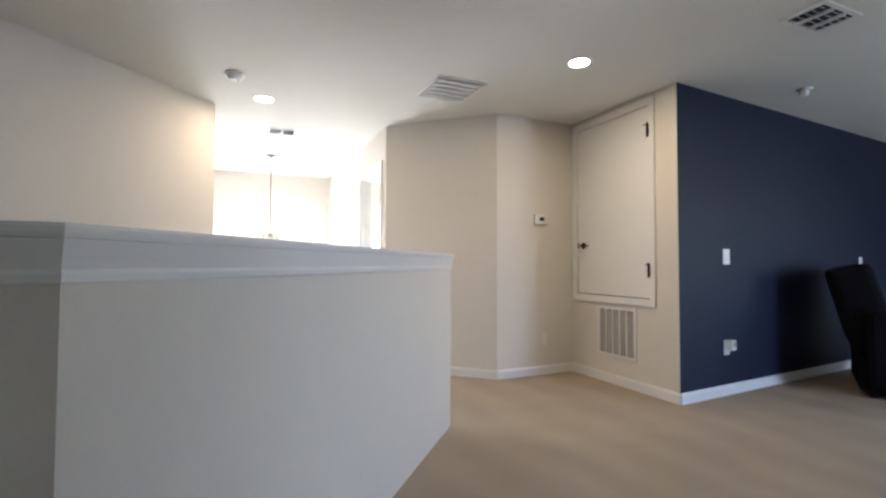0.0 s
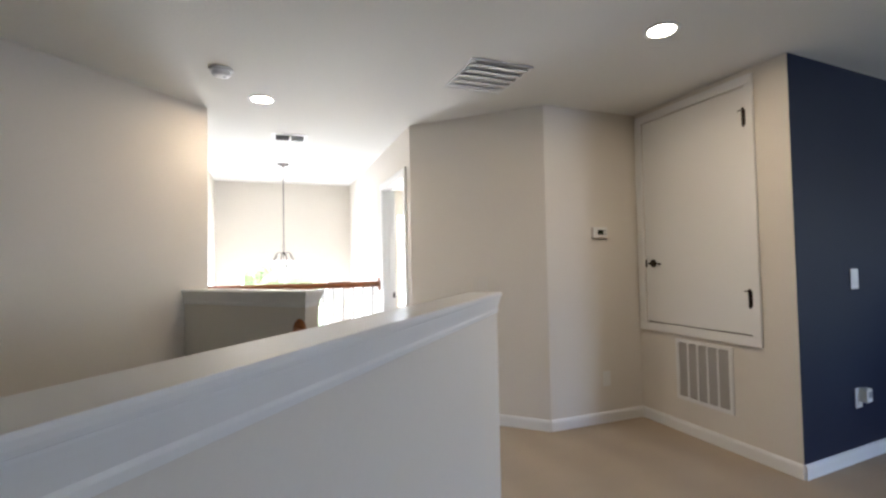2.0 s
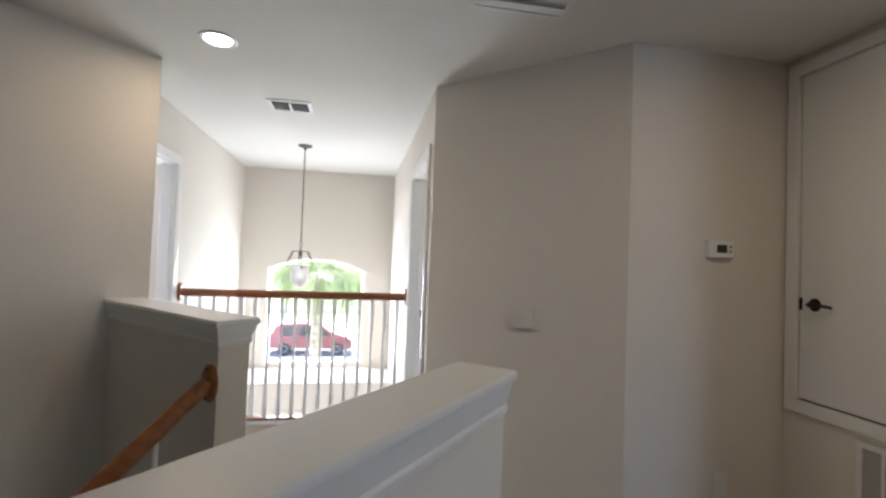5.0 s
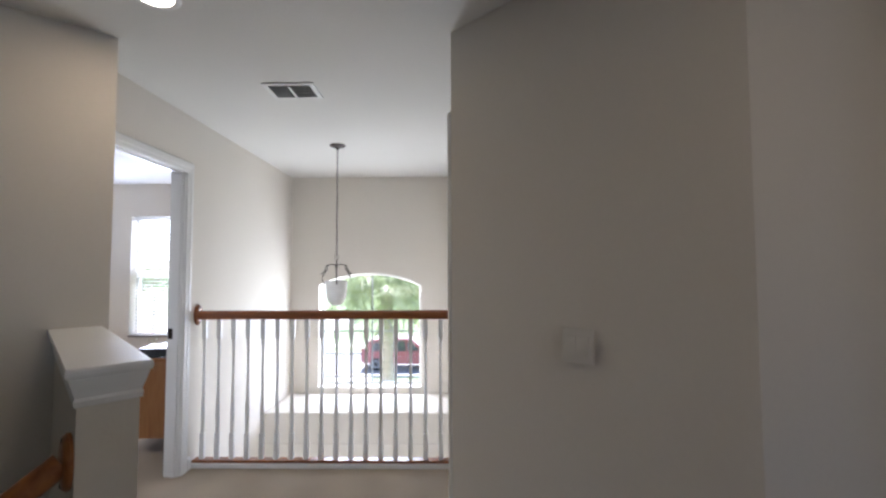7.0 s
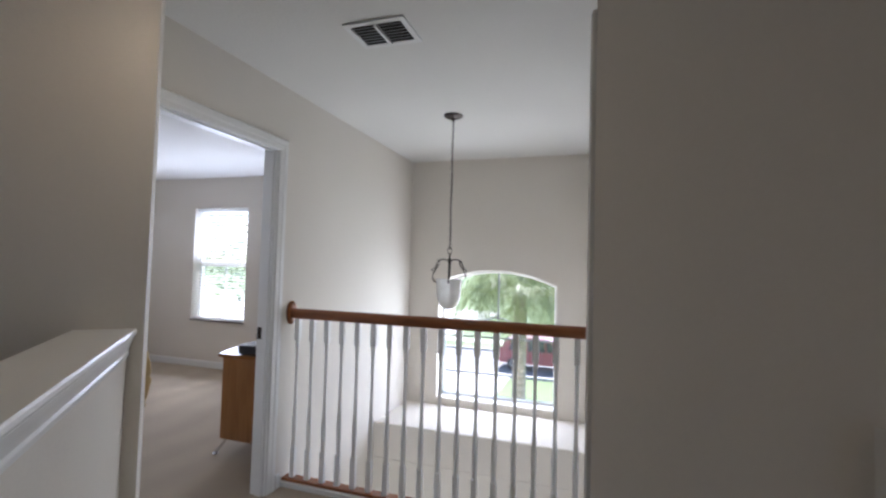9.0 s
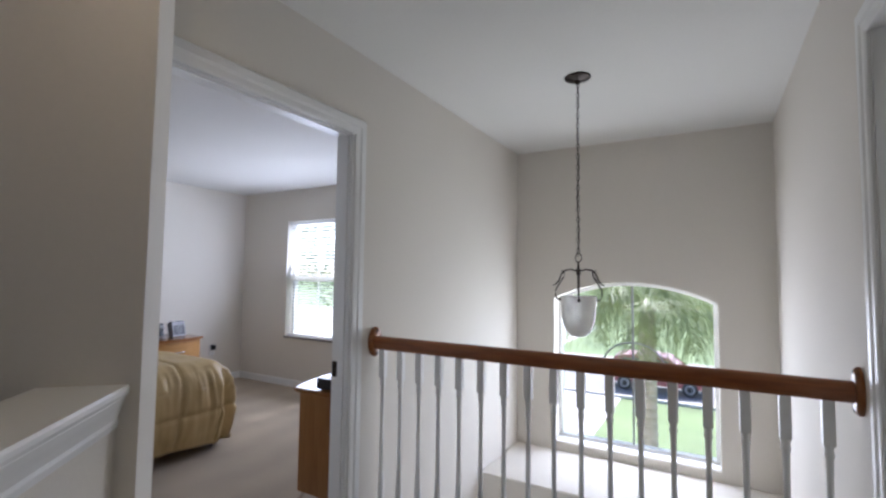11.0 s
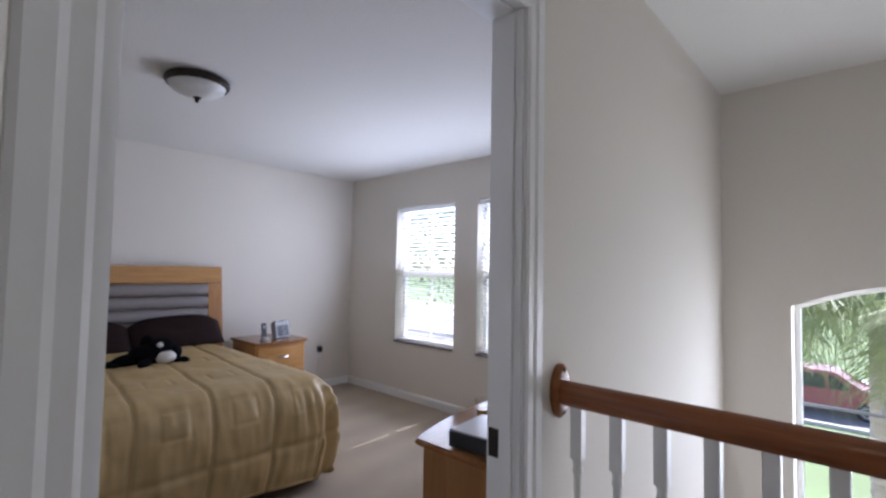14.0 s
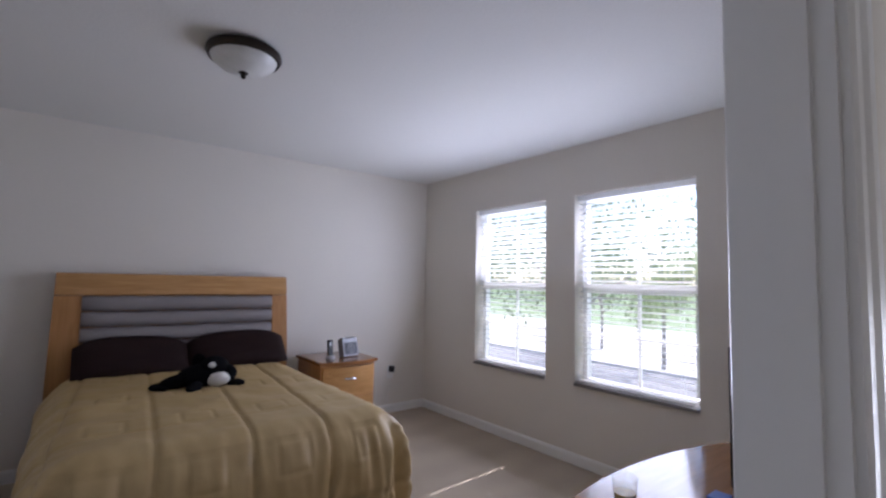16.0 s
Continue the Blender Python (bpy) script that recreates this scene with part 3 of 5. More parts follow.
for nm, a in (("head_casing", (3.683, 4.665, 2.345, 2.403)), ("sill_casing", (3.683, 4.665, 0.705, 0.766)), ("side_casing", (3.683, 3.737, 0.766, 2.345)), ("side_casing", (4.603, 4.665, 0.766, 2.345))):
    bm = B(3.367, 3.3845, a[0], a[1], a[2], a[3], 0.005)
    part(nm, bm, TRIM, ad)
# dark strip drawn where the gap under the leaf lies in shade
part("gap_shade", B(3.3835, 3.3878, 3.745, 4.595, 0.7665, 0.7725), BRONZE, ad, "thin dark strip for the shaded gap below the leaf")
for z in (2.14, 1.00):
    bm = B(3.3655, 3.3875, 3.728, 3.752, z - 0.048, z + 0.048, 0.002)
    lathe(bm, [(0, -0.062), (0.005, -0.060), (0.0085, -0.054), (0.0085, 0.054), (0.005, 0.060), (0, 0.062)], 10, (3.361, 3.741, z))
    tube(bm, [(3.362, 3.742, z + 0.045), (3.360, 3.775, z + 0.047)], 0.004, 6)
    part("hinge", bm, BRONZE, ad, "dark bronze hinge")
bm = lathe(bmesh.new(), [(0, 0), (0.031, 0), (0.031, 0.006), (0.024, 0.010), (0.010, 0.012), (0.010, 0.045), (0, 0.046)], 20)
bmesh.ops.transform(bm, matrix=Matrix.Translation((3.392, 4.528, 1.225)) @ Matrix.Rotation(radians(-90), 4, "Y"), verts=bm.verts)
tube(bm, [(3.350, 4.528, 1.225), (3.348, 4.49, 1.226), (3.350, 4.45, 1.224), (3.354, 4.425, 1.220)], 0.009, 10, 0.007)
part("lever_handle", bm, BRONZE, ad, "dark bronze lever handle", True)
part("strike_plate", B(3.3825, 3.3865, 4.588, 4.604, 1.195, 1.255, 0.001), BRONZE, ad, "dark bronze strike plate")

# arched window
aw = tagged(new("window_1"), "white arched picture window with fine muntins", "arched window", kind="structure")


def arch_ring(inset, width, y0, y1, mat, name):
    o = [(AX0 + inset, AZ0 + inset)] + [(AX0 + inset, arch(inset)[0][1])] + arch(inset)[1:-1] + [(AX1 - inset, arch(inset)[-1][1]), (AX1 - inset, AZ0 + inset)]
    k = inset + width
    i2 = [(AX0 + k, AZ0 + k)] + [(AX0 + k, arch(k)[0][1])] + arch(k)[1:-1] + [(AX1 - k, arch(k)[-1][1]), (AX1 - k, AZ0 + k)]
    bm = bmesh.new()
    rings = [[bm.verts.new((x, y, z)) for x, z in pts] for pts, y in ((o, y0), (i2, y0), (i2, y1), (o, y1))]
    n = len(o)
    for a in range(4):
        for i in range(n):
            bm.faces.new((rings[a][i], rings[a][(i + 1) % n], rings[(a + 1) % 4][(i + 1) % n], rings[(a + 1) % 4][i]))
    return part(name, bm, mat, aw)


arch_ring(0.002, 0.026, 8.78, 8.84, TRIM, "window_frame")
k = 0.020
pts = [(AX0 + k, AZ0 + k)] + arch(k) + [(AX1 - k, AZ0 + k)]
pane = part("pane", prism_xz(bmesh.new(), pts, 8.806, 8.810), PANE, aw)
pane.visible_shadow = False
part("muntin", B(ac - 0.007, ac + 0.007, 8.797, 8.819, AZ0 + 0.028, AZT - 0.028), GREYP, aw)
part("muntin", B(AX0 + 0.028, AX1 - 0.028, 8.7955, 8.8205, 0.665, 0.679), GREYP, aw)
bm = bmesh.new()
tube(bm, [(ac + 0.23 * math.cos(a), 8.808, 0.672 + 0.20 * math.sin(a)) for a in [math.pi * i / 18 for i in range(19)]], 0.007, 8)
part("muntin", bm, GREYP, aw, "half-round muntin", True)
part("window_sill", B(AX0 + 0.001, AX1 - 0.001, 8.66, 8.80, AZ0 + 0.001, AZ0 + 0.006), TRIM, aw)


def bedroom_window(name, x0, x1):
    root = tagged(new(name), "white single-hung window behind open horizontal blinds", "window", kind="structure")
    zm = 1.33
    f = 0.04
    for nm, a in (("window_frame", (x0, x0 + f, WZ0, WZ1)), ("window_frame", (x1 - f, x1, WZ0, WZ1)), ("window_frame", (x0 + f, x1 - f, WZ1 - f, WZ1)), ("window_frame", (x0 + f, x1 - f, WZ0, WZ0 + f))):
        part(nm, B(a[0] + 0.001, a[1] - 0.001, 9.055, 9.11, a[2] + 0.001, a[3] - 0.001), TRIM, root)
    part("meeting_rail", B(x0 + f, x1 - f, 9.050, 9.10, zm - 0.028, zm + 0.028, 0.004), TRIM, root)
    xm = (x0 + x1) / 2
    for z0, z1 in ((WZ0 + f, zm - 0.028), (zm + 0.028, WZ1 - f)):
        part("muntin", B(xm - 0.009, xm + 0.009, 9.072, 9.092, z0, z1), TRIM, root)
        zc = (z0 + z1) / 2
        for xa, xb in ((x0 + f, xm - 0.009), (xm + 0.009, x1 - f)):
            part("muntin", B(xa, xb, 9.072, 9.092, zc - 0.009, zc + 0.009), TRIM, root)
        p = part("pane", B(x0 + f, x1 - f, 9.080, 9.084, z0, z1), PANE, root)
        p.visible_shadow = False
    part("window_sill", B(x0 + 0.002, x1 - 0.002, 8.930, 9.055, WZ0 - 0.010, WZ0 + 0.012, 0.005), SILL, root, "dark grey sill")
    return root


def blind(x0, x1):
    root = thing("window_blind", "white horizontal blind with open slats hanging in the window", "window blind", "bedroom blinds")
    part("head_rail", B(x0 + 0.008, x1 - 0.008, 8.975, 9.025, WZ1 - 0.045, WZ1 - 0.003, 0.003), BLIND, root)
    part("bottom_rail", B(x0 + 0.010, x1 - 0.0445, 8.980, 9.020, WZ0 + 0.018, WZ0 + 0.034, 0.004), BLIND, root)
    bm = bmesh.new()
    t, n = radians(14), 5
    rows = []
    for i in range(n):
        u = (i / (n - 1) - 0.5) * 0.046
        h = 0.003 * (1 - (2 * i / (n - 1) - 1) ** 2)
        rows.append([bm.verts.new((x, u * math.cos(t) - h * math.sin(t), -u * math.sin(t) + h)) for x in (x0 + 0.012, x1 - 0.0445)])
    low = [[bm.verts.new(v.co - Vector((0, 0, 0.0022))) for v in r] for r in rows]
    for a, b in zip(rows, rows[1:]):
        bm.faces.new((a[0], a[1], b[1], b[0]))
    for a, b in zip(low, low[1:]):
        bm.faces.new((a[0], b[0], b[1], a[1]))
    bm.faces.new((rows[0][0], low[0][0], low[0][1], rows[0][1])); bm.faces.new((rows[-1][0], rows[-1][1], low[-1][1], low[-1][0]))
    for e in (0, 1):
        bm.faces.new([r[e] for r in rows] + [r[e] for r in low[::-1]])
    me = mesh_of(bm, BLIND, name="slat")
    z = WZ0 + 0.062
    while z < WZ1 - 0.06:
        s = new("slat", me)
        s.location = (0, 9.0, z)
        s.parent = root
        z += 0.0425
    for x in (x0 + 0.12, x1 - 0.12):
        for y in (8.9755, 9.0245):
            part("ladder_cord", tube(bmesh.new(), [(x, y, WZ0 + 0.034), (x, y, WZ1 - 0.045)], 0.0012, 5), BLIND, root)
    part("tilt_wand", tube(bmesh.new(), [(x0 + 0.07, 8.968, WZ1 - 0.04), (x0 + 0.072, 8.966, WZ1 - 0.75)], 0.004, 8), BLIND, root)
    return root


for i, (a, b) in enumerate(WINS):
    bedroom_window("window_%d" % (i + 2), a, b)
    blind(a, b)

# ---- landing: staircase, railing ----
st = thing("staircase", "carpeted straight staircase descending from the landing", "staircase")
for i in range(14):
    t1 = 0.10 - 0.26 * i
    z = -0.1835 * (i + 1)
    p = [S(-1.12, t1 - 0.262), S(-1.12, t1), S(0.06, t1), S(0.06, t1 - 0.262)]
    if area2(p) < 0:
        p = p[::-1]
    bm = prism(bmesh.new(), p, z - 0.45, z)
    part("step", bm, CARPET, st)
zs = lambda t: -0.1835 / 0.26 * (0.10 - t) - 0.06
bm = bmesh.new()
ring = []
for s0 in (0.061, 0.115):
    ring.append([bm.verts.new((*S(s0, t), zz)) for t, zz in ((0.03, zs(0.03) + 0.10), (-3.5, zs(-3.5) + 0.10), (-3.5, zs(-3.5) - 0.30), (0.03, zs(0.03) - 0.30))])
bm.faces.new(ring[0]); bm.faces.new(ring[1][::-1])
for i in range(4):
    bm.faces.new((ring[0][i], ring[1][i], ring[1][(i + 1) % 4], ring[0][(i + 1) % 4]))
part("stringer", bm, TRIM, st, "white painted stringer")

sr = thing("stair_handrail", "round oak handrail sloping down from the short half wall", "handrail")
R0 = Vector((*S(0.062, 0.012), 0.874))
DR = Vector((-W.x, -W.y, -0.1835 / 0.26)).normalized()
part("rail", tube(bmesh.new(), [R0 + DR * (0.28 * i) for i in range(13)], 0.031, 16), OAK, sr, "varnished oak rail", True)


def rosette(m, parent):
    bm = lathe(bmesh.new(), [(0, 0.0), (0.046, 0.0), (0.047, 0.008), (0.042, 0.016), (0.034, 0.019), (0, 0.019)], 24, sx=1.0, sy=1.55)
    bmesh.ops.transform(bm, matrix=m, verts=bm.verts)
    r = part("rosette", bm, OAK, parent, "oval oak wall rosette", True)
    for y in (-0.055, 0.055):
        b2 = lathe(bmesh.new(), [(0.0062, 0.0), (0.0062, 0.0195), (0, 0.0195)], 10, (0, y, 0))
        bmesh.ops.transform(b2, matrix=m, verts=b2.verts)
        part("screw_hole", b2, DARK, r)


ang = math.degrees(math.atan2(-W.y, -W.x))
rosette(Matrix.Translation((*S(0.062, 0.028), 0.874)) @ Matrix.Rotation(radians(ang), 4, "Z") @ Matrix.Rotation(radians(90), 4, "Y") @ Matrix.Rotation(radians(90), 4, "Z"), sr)
for i in range(1, 12):
    t = 0.012 - 0.16 * i
    zt = 0.862 - 0.1835 / 0.26 * 0.16 * i
    x, y = S(0.088, t)
    part("baluster", lathe(bmesh.new(), [(0.014, 0), (0.014, 0.2), (0.010, 0.25), (0.010, zt - 0.05 - (zs(t) + 0.09))], 8, (x, y, zs(t) + 0.09)), TRIM, sr)

RY = 6.71
br = thing("balcony_railing", "oak handrail on white turned balusters at the landing edge", "railing")
RZ = 1.045
prof = [(math.cos(a) * 0.031, math.sin(a) * 0.034) for a in [2 * math.pi * i / 20 for i in range(20)]]
bm = bmesh.new()
r0 = [bm.verts.new((-0.100, RY + y, RZ + max(z, -0.028))) for y, z in prof]
r1 = [bm.verts.new((1.685, RY + y, RZ + max(z, -0.028))) for y, z in prof]
for i in range(20):
    bm.faces.new((r0[i], r0[(i + 1) % 20], r1[(i + 1) % 20], r1[i]))
bm.faces.new(r0[::-1]); bm.faces.new(r1)
part("handrail", bm, OAKX, br, "varnished honey oak handrail", True)
rosette(Matrix.Translation((-0.1145, RY, RZ + 0.005)) @ Matrix.Rotation(radians(90), 4, "Y") @ Matrix.Rotation(radians(90), 4, "Z"), br)
rosette(Matrix.Translation((1.6995, RY, RZ + 0.005)) @ Matrix.Rotation(radians(-90), 4, "Y") @ Matrix.Rotation(radians(90), 4, "Z"), br)
part("plinth", B(-0.1145, 1.6995, RY - 0.055, RY + 0.06, 0.0005, 0.028, 0.003), TRIM, br, "white painted plinth")
part("shoe_rail", B(-0.114, 1.699, RY - 0.034, RY + 0.034, 0.0285, 0.046, 0.005), OAKX, br, "oak shoe rail")
bm = bmesh.new()
box(bm, -0.0155, 0.0155, -0.0155, 0.0155, 0.046, 0.225, 0.002, 1)
lathe(bm, [(0.015, 0.222), (0.011, 0.236), (0.0145, 0.246), (0.0125, 0.262), (0.0155, 0.34), (0.0150, 0.40), (0.0115, 0.452), (0.0140, 0.462), (0.0105, 0.474), (0.0095, 0.60), (0.0090, 0.76), (0.0105, 0.842), (0.0145, 0.852), (0.0110, 0.864), (0.0145, 0.884)], 10)
box(bm, -0.0155, 0.0155, -0.0155, 0.0155, 0.882, 1.02, 0.002, 1)
bal = mesh_of(bm, TRIM, True, "baluster")
for i in range(17):
    b = new("baluster", bal)
    b.location = (-0.057 + 0.1048 * i, RY, 0)
    b.rotation_euler = (0, 0, radians(random.uniform(-2, 2)))
    b.parent = br

# ---- pendant ----
pl = thing("pendant_light", "bronze chain pendant with a frosted glass bell shade", "pendant light")
PX, PY = 0.728, 7.323
part("canopy", lathe(bmesh.new(), [(0, 0), (0.068, 0), (0.066, -0.008), (0.045, -0.018), (0.016, -0.024), (0.010, -0.040), (0, -0.042)], 24, (PX, PY, H - 0.0005)), BRONZE, pl, "dark bronze ceiling canopy", True)
z, k = H - 0.045, 0
LINK = bmesh.new()
torus(LINK, 0.0125, 0.0024, Matrix.Diagonal((0.62, 1, 1.3, 1)), 12, 6)
link = mesh_of(LINK, BRONZE, True, "chain_link")
while z > 1.50:
    o = new("chain_link", link)
    o.matrix_basis = pose(PX, PY, z, 0, 0, 90 * (k % 2) + 20)
    o.parent = pl
    z -= 0.0275
    k += 1
part("cord", tube(bmesh.new(), [(PX + 0.004 * math.sin(i), PY + 0.004 * math.cos(i), H - 0.03 - 0.058 * i) for i in range(17)], 0.002, 6), BRONZE, pl)
bm = bmesh.new()
torus(bm, 0.020, 0.003, Matrix.Translation((PX, PY, 1.478)) @ Matrix.Diagonal((0.8, 1, 1.2, 1)))
lathe(bm, [(0.004, 1.29), (0.004, 1.38), (0.012, 1.395), (0.012, 1.415), (0.006, 1.43), (0.004, 1.455)], 12, (PX, PY, 0))
part("stem", bm, BRONZE, pl, "", True)
for a in (15, 105, 195, 285):
    ca, sa = math.cos(radians(a)), math.sin(radians(a))
    path = [(0.005, 1.408), (0.035, 1.418), (0.065, 1.414), (0.085, 1.395), (0.098, 1.36), (0.118, 1.338), (0.128, 1.336)]
    path2 = [(0.085, 1.412), (0.070, 1.400), (0.074, 1.378), (0.096, 1.345), (0.114, 1.312), (0.116, 1.285), (0.106, 1.262), (0.090, 1.258)]
    bm = bmesh.new()
    for q in (path, path2):
        tube(bm, [(PX + r * ca, PY + r * sa, zz) for r, zz in q], 0.0042, 8)
    ellipsoid(bm, (PX + 0.089 * ca, PY + 0.089 * sa, 1.260), 0.008, 0.008, 0.008, None, 10, 6)
    part("arm", bm, BRONZE, pl, "scrolled bronze arm", True)
sh = [(0.086, 1.278), (0.091, 1.280), (0.088, 1.24), (0.085, 1.19), (0.078, 1.14), (0.062, 1.10), (0.036, 1.076), (0, 1.069)]
bm = lathe(bmesh.new(), [(0.084, 1.278)] + sh[1:] , 28, (PX, PY, 0))
part("shade", bm, ALABASTER, pl, "frosted white glass bell shade", True)

# ---- ceiling fixtures ----
def recessed(x, y):
    r = thing("recessed_light", "lit recessed ceiling downlight with white trim ring", "downlight", "ceiling downlights")
    part("trim_ring", lathe(bmesh.new(), [(0.066, -0.001), (0.092, -0.001), (0.092, -0.004), (0.086, -0.008), (0.072, -0.007), (0.066, -0.003)], 32, (x, y, H)), TRIM, r, "", True)
    part("lens", lathe(bmesh.new(), [(0.0, -0.004), (0.0655, -0.004), (0.0655, -0.002), (0, -0.002)], 32, (x, y, H)), LAMP_ON, r, "glowing warm lens")


recessed(2.478, 3.516)
recessed(0.53, 5.18)


def detector(x, y):
    r = thing("smoke_detector", "round white smoke detector on the ceiling", "smoke detector")
    part("base", lathe(bmesh.new(), [(0, -0.0005), (0.066, -0.0005), (0.066, -0.012), (0.060, -0.015), (0, -0.015)], 28, (x, y, H)), PLASTIC, r, "", True)
    part("cover", lathe(bmesh.new(), [(0.052, -0.015), (0.052, -0.030), (0.046, -0.038), (0.030, -0.042), (0, -0.043)], 28, (x, y, H)), PLASTIC, r, "", True)
    part("test_button", lathe(bmesh.new(), [(0.010, -0.040), (0.010, -0.0455), (0, -0.0455)], 14, (x + 0.02, y, H)), GREYP, r)


detector(0.31, 4.73)
# small white presence sensor; only its category says sprinkler
fm = thing("ceiling_sensor", "small white sensor on the ceiling", "fire sprinkler")
part("base", lathe(bmesh.new(), [(0, -0.0005), (0.055, -0.0005), (0.050, -0.014), (0, -0.016)], 24, (4.42, 3.155, H)), PLASTIC, fm, "", True)
part("head", lathe(bmesh.new(), [(0.026, -0.014), (0.030, -0.040), (0.022, -0.058), (0, -0.062)], 20, (4.42, 3.155, H)), PLASTIC, fm, "", True)


def ceiling_vent(name, x0, x1, y0, y1, label, slots, across, dark, flat=0.0, rim=0.028, back=None):
    r = thing(name, label, "air vent")
    part("backing", B(x0 + rim * 0.6, x1 - rim * 0.6, y0 + rim * 0.6, y1 - rim * 0.6, H - 0.0035, H - 0.0005), back or dark, r)
    for a in ((x0, x1, y0, y0 + rim), (x0, x1, y1 - rim, y1), (x0, x0 + rim, y0 + rim, y1 - rim), (x1 - rim, x1, y0 + rim, y1 - rim)):
        part("frame", B(a[0], a[1], a[2], a[3], H - 0.009, H - 0.0005, 0.002), PLASTIC, r)
    n = slots
    for i in range(n):
        yy = y0 + rim + (y1 - y0 - 2 * rim) * (i + 0.5) / n
        bm = B(x0 + rim, x1 - rim, -0.008, 0.008, -0.0008, 0.0008)
        bmesh.ops.transform(bm, matrix=Matrix.Translation((0, yy, H - 0.012)) @ Matrix.Rotation(radians(flat), 4, "X"), verts=bm.verts)
        part("slat", bm, PLASTIC if flat > 60 or across else GREYP, r)
    for k in range(1, across):
        xx = x0 + (x1 - x0) * k / across
        part("divider", B(xx - 0.007, xx + 0.007, y0 + rim, y1 - rim, H - 0.018, H - 0.004), PLASTIC, r)
    return r


ceiling_vent("supply_vent", 0.605, 0.905, 6.015, 6.245, "white ceiling supply register with dark openings", 7, 2, DARK, 38)
ceiling_vent("supply_vent", 3.14, 3.49, 2.375, 2.615, "white ceiling supply register with dark openings", 5, 3, DARK, 50)
rg = thing("return_grille", "white square ceiling air diffuser with sloping blades", "air vent")
gx0, gx1, gy0, gy1 = 1.675, 2.085, 4.11, 4.57
part("backing", B(gx0 + 0.02, gx1 - 0.02, gy0 + 0.02, gy1 - 0.02, H - 0.003, H - 0.0005), PLASTIC, rg)
for a in ((gx0, gx1, gy0, gy0 + 0.022), (gx0, gx1, gy1 - 0.022, gy1), (gx0, gx0 + 0.022, gy0 + 0.022, gy1 - 0.022), (gx1 - 0.022, gx1, gy0 + 0.022, gy1 - 0.022)):
    part("frame", B(a[0], a[1], a[2], a[3], H - 0.008, H - 0.0005, 0.002), PLASTIC, rg)
for i in range(5):
    yy = gy0 + 0.06 + i * 0.082
    bm = B(gx0 + 0.022, gx1 - 0.022, -0.030, 0.030, -0.001, 0.001)
    bmesh.ops.transform(bm, matrix=Matrix.Translation((0, yy, H - 0.016)) @ Matrix.Rotation(radians(9), 4, "X"), verts=bm.verts)
    part("blade", bm, PLASTIC, rg)

# return air grille low on the closet wall
wg = thing("return_air_grille", "white louvred return air grille low on the wall", "air vent")
y0, y1, z0, z1 = 3.885, 4.330, 0.238, 0.675
part("backing", B(3.381, 3.3845, y0 + 0.015, y1 - 0.015, z0 + 0.015, z1 - 0.015), DARK, wg)
for a in ((y0, y1, z0, z0 + 0.026), (y0, y1, z1 - 0.026, z1), (y0, y0 + 0.026, z0 + 0.026, z1 - 0.026), (y1 - 0.026, y1, z0 + 0.026, z1 - 0.026)):
    part("frame", B(3.372, 3.3845, a[0], a[1], a[2], a[3], 0.003), PLASTIC, wg)
for k in range(1, 5):
    yy = y0 + 0.026 + (y1 - y0 - 0.052) * k / 5
    part("bar", B(3.371, 3.384, yy - 0.006, yy + 0.006, z0 + 0.026, z1 - 0.026), PLASTIC, wg)
nl = 26
for i in range(nl):
    zz = z0 + 0.030 + (z1 - z0 - 0.060) * (i + 0.5) / nl
    bm = B(-0.0006, 0.0006, y0 + 0.027, y1 - 0.027, -0.0075, 0.0075)
    bmesh.ops.transform(bm, matrix=Matrix.Translation((3.3775, 0, zz)) @ Matrix.Rotation(radians(32), 4, "Y"), verts=bm.verts)
    part("louvre", bm, GRILLE, wg)

# ---- wall plates ----
def plate_on(name, label, category, origin, yaw, w, h, build, group="", mat=PLASTIC):
    """A wall plate: local x along the wall, y out of the wall, z up."""
    r = thing(name, label, category, group)
    m = Matrix.Translation(origin) @ Matrix.Rotation(radians(yaw), 4, "Z")
    bm = B(-w / 2, w / 2, 0.0003, 0.0048, -h / 2, h / 2, 0.002)
    bmesh.ops.transform(bm, matrix=m, verts=bm.verts)
    part("plate", bm, mat, r)
    build(r, m)
    return r


def add(r, m, name, bm, mat, label="", smooth=False):
    bmesh.ops.transform(bm, matrix=m, verts=bm.verts)
    return part(name, bm, mat, r, label, smooth)


def rocker(r, m, xs=(0,), mat=PLASTIC):
    for x in xs:
        add(r, m, "rocker", B(x - 0.017, x + 0.017, 0.0045, 0.0065, -0.033, 0.033, 0.001), mat)


plate_on("light_switch", "white rocker light switch on the navy wall", "light switch", (3.978, 3.5176, 1.112), 183.7, 0.085, 0.125, rocker)
plate_on("light_switch", "ivory double light switch on the cream angled wall", "light switch", (2.133, 5.037, 1.09), 135.3, 0.118, 0.118, lambda r, m: rocker(r, m, (-0.024, 0.024), IVORY), mat=IVORY)


def outlet(r, m):
    for z in (0.02, -0.02):
        add(r, m, "socket", B(-0.016, 0.016, 0.006, 0.009, z - 0.014, z + 0.014, 0.002), PLASTIC)


def outlet_plug(r, m):
    outlet(r, m)
    add(r, m, "plug_in_light", B(-0.055, 0.006, 0.007, 0.050, -0.022, 0.060, 0.012, 3), PLASTIC, "white plug-in night light")
    add(r, m, "sensor_window", B(-0.050, -0.010, 0.0495, 0.0515, 0.010, 0.045), GREYP)


plate_on("wall_outlet", "white wall outlet with a plug-in night light", "wall outlet", (3.966, 3.5168, 0.38), 183.7, 0.075, 0.12, outlet_plug)
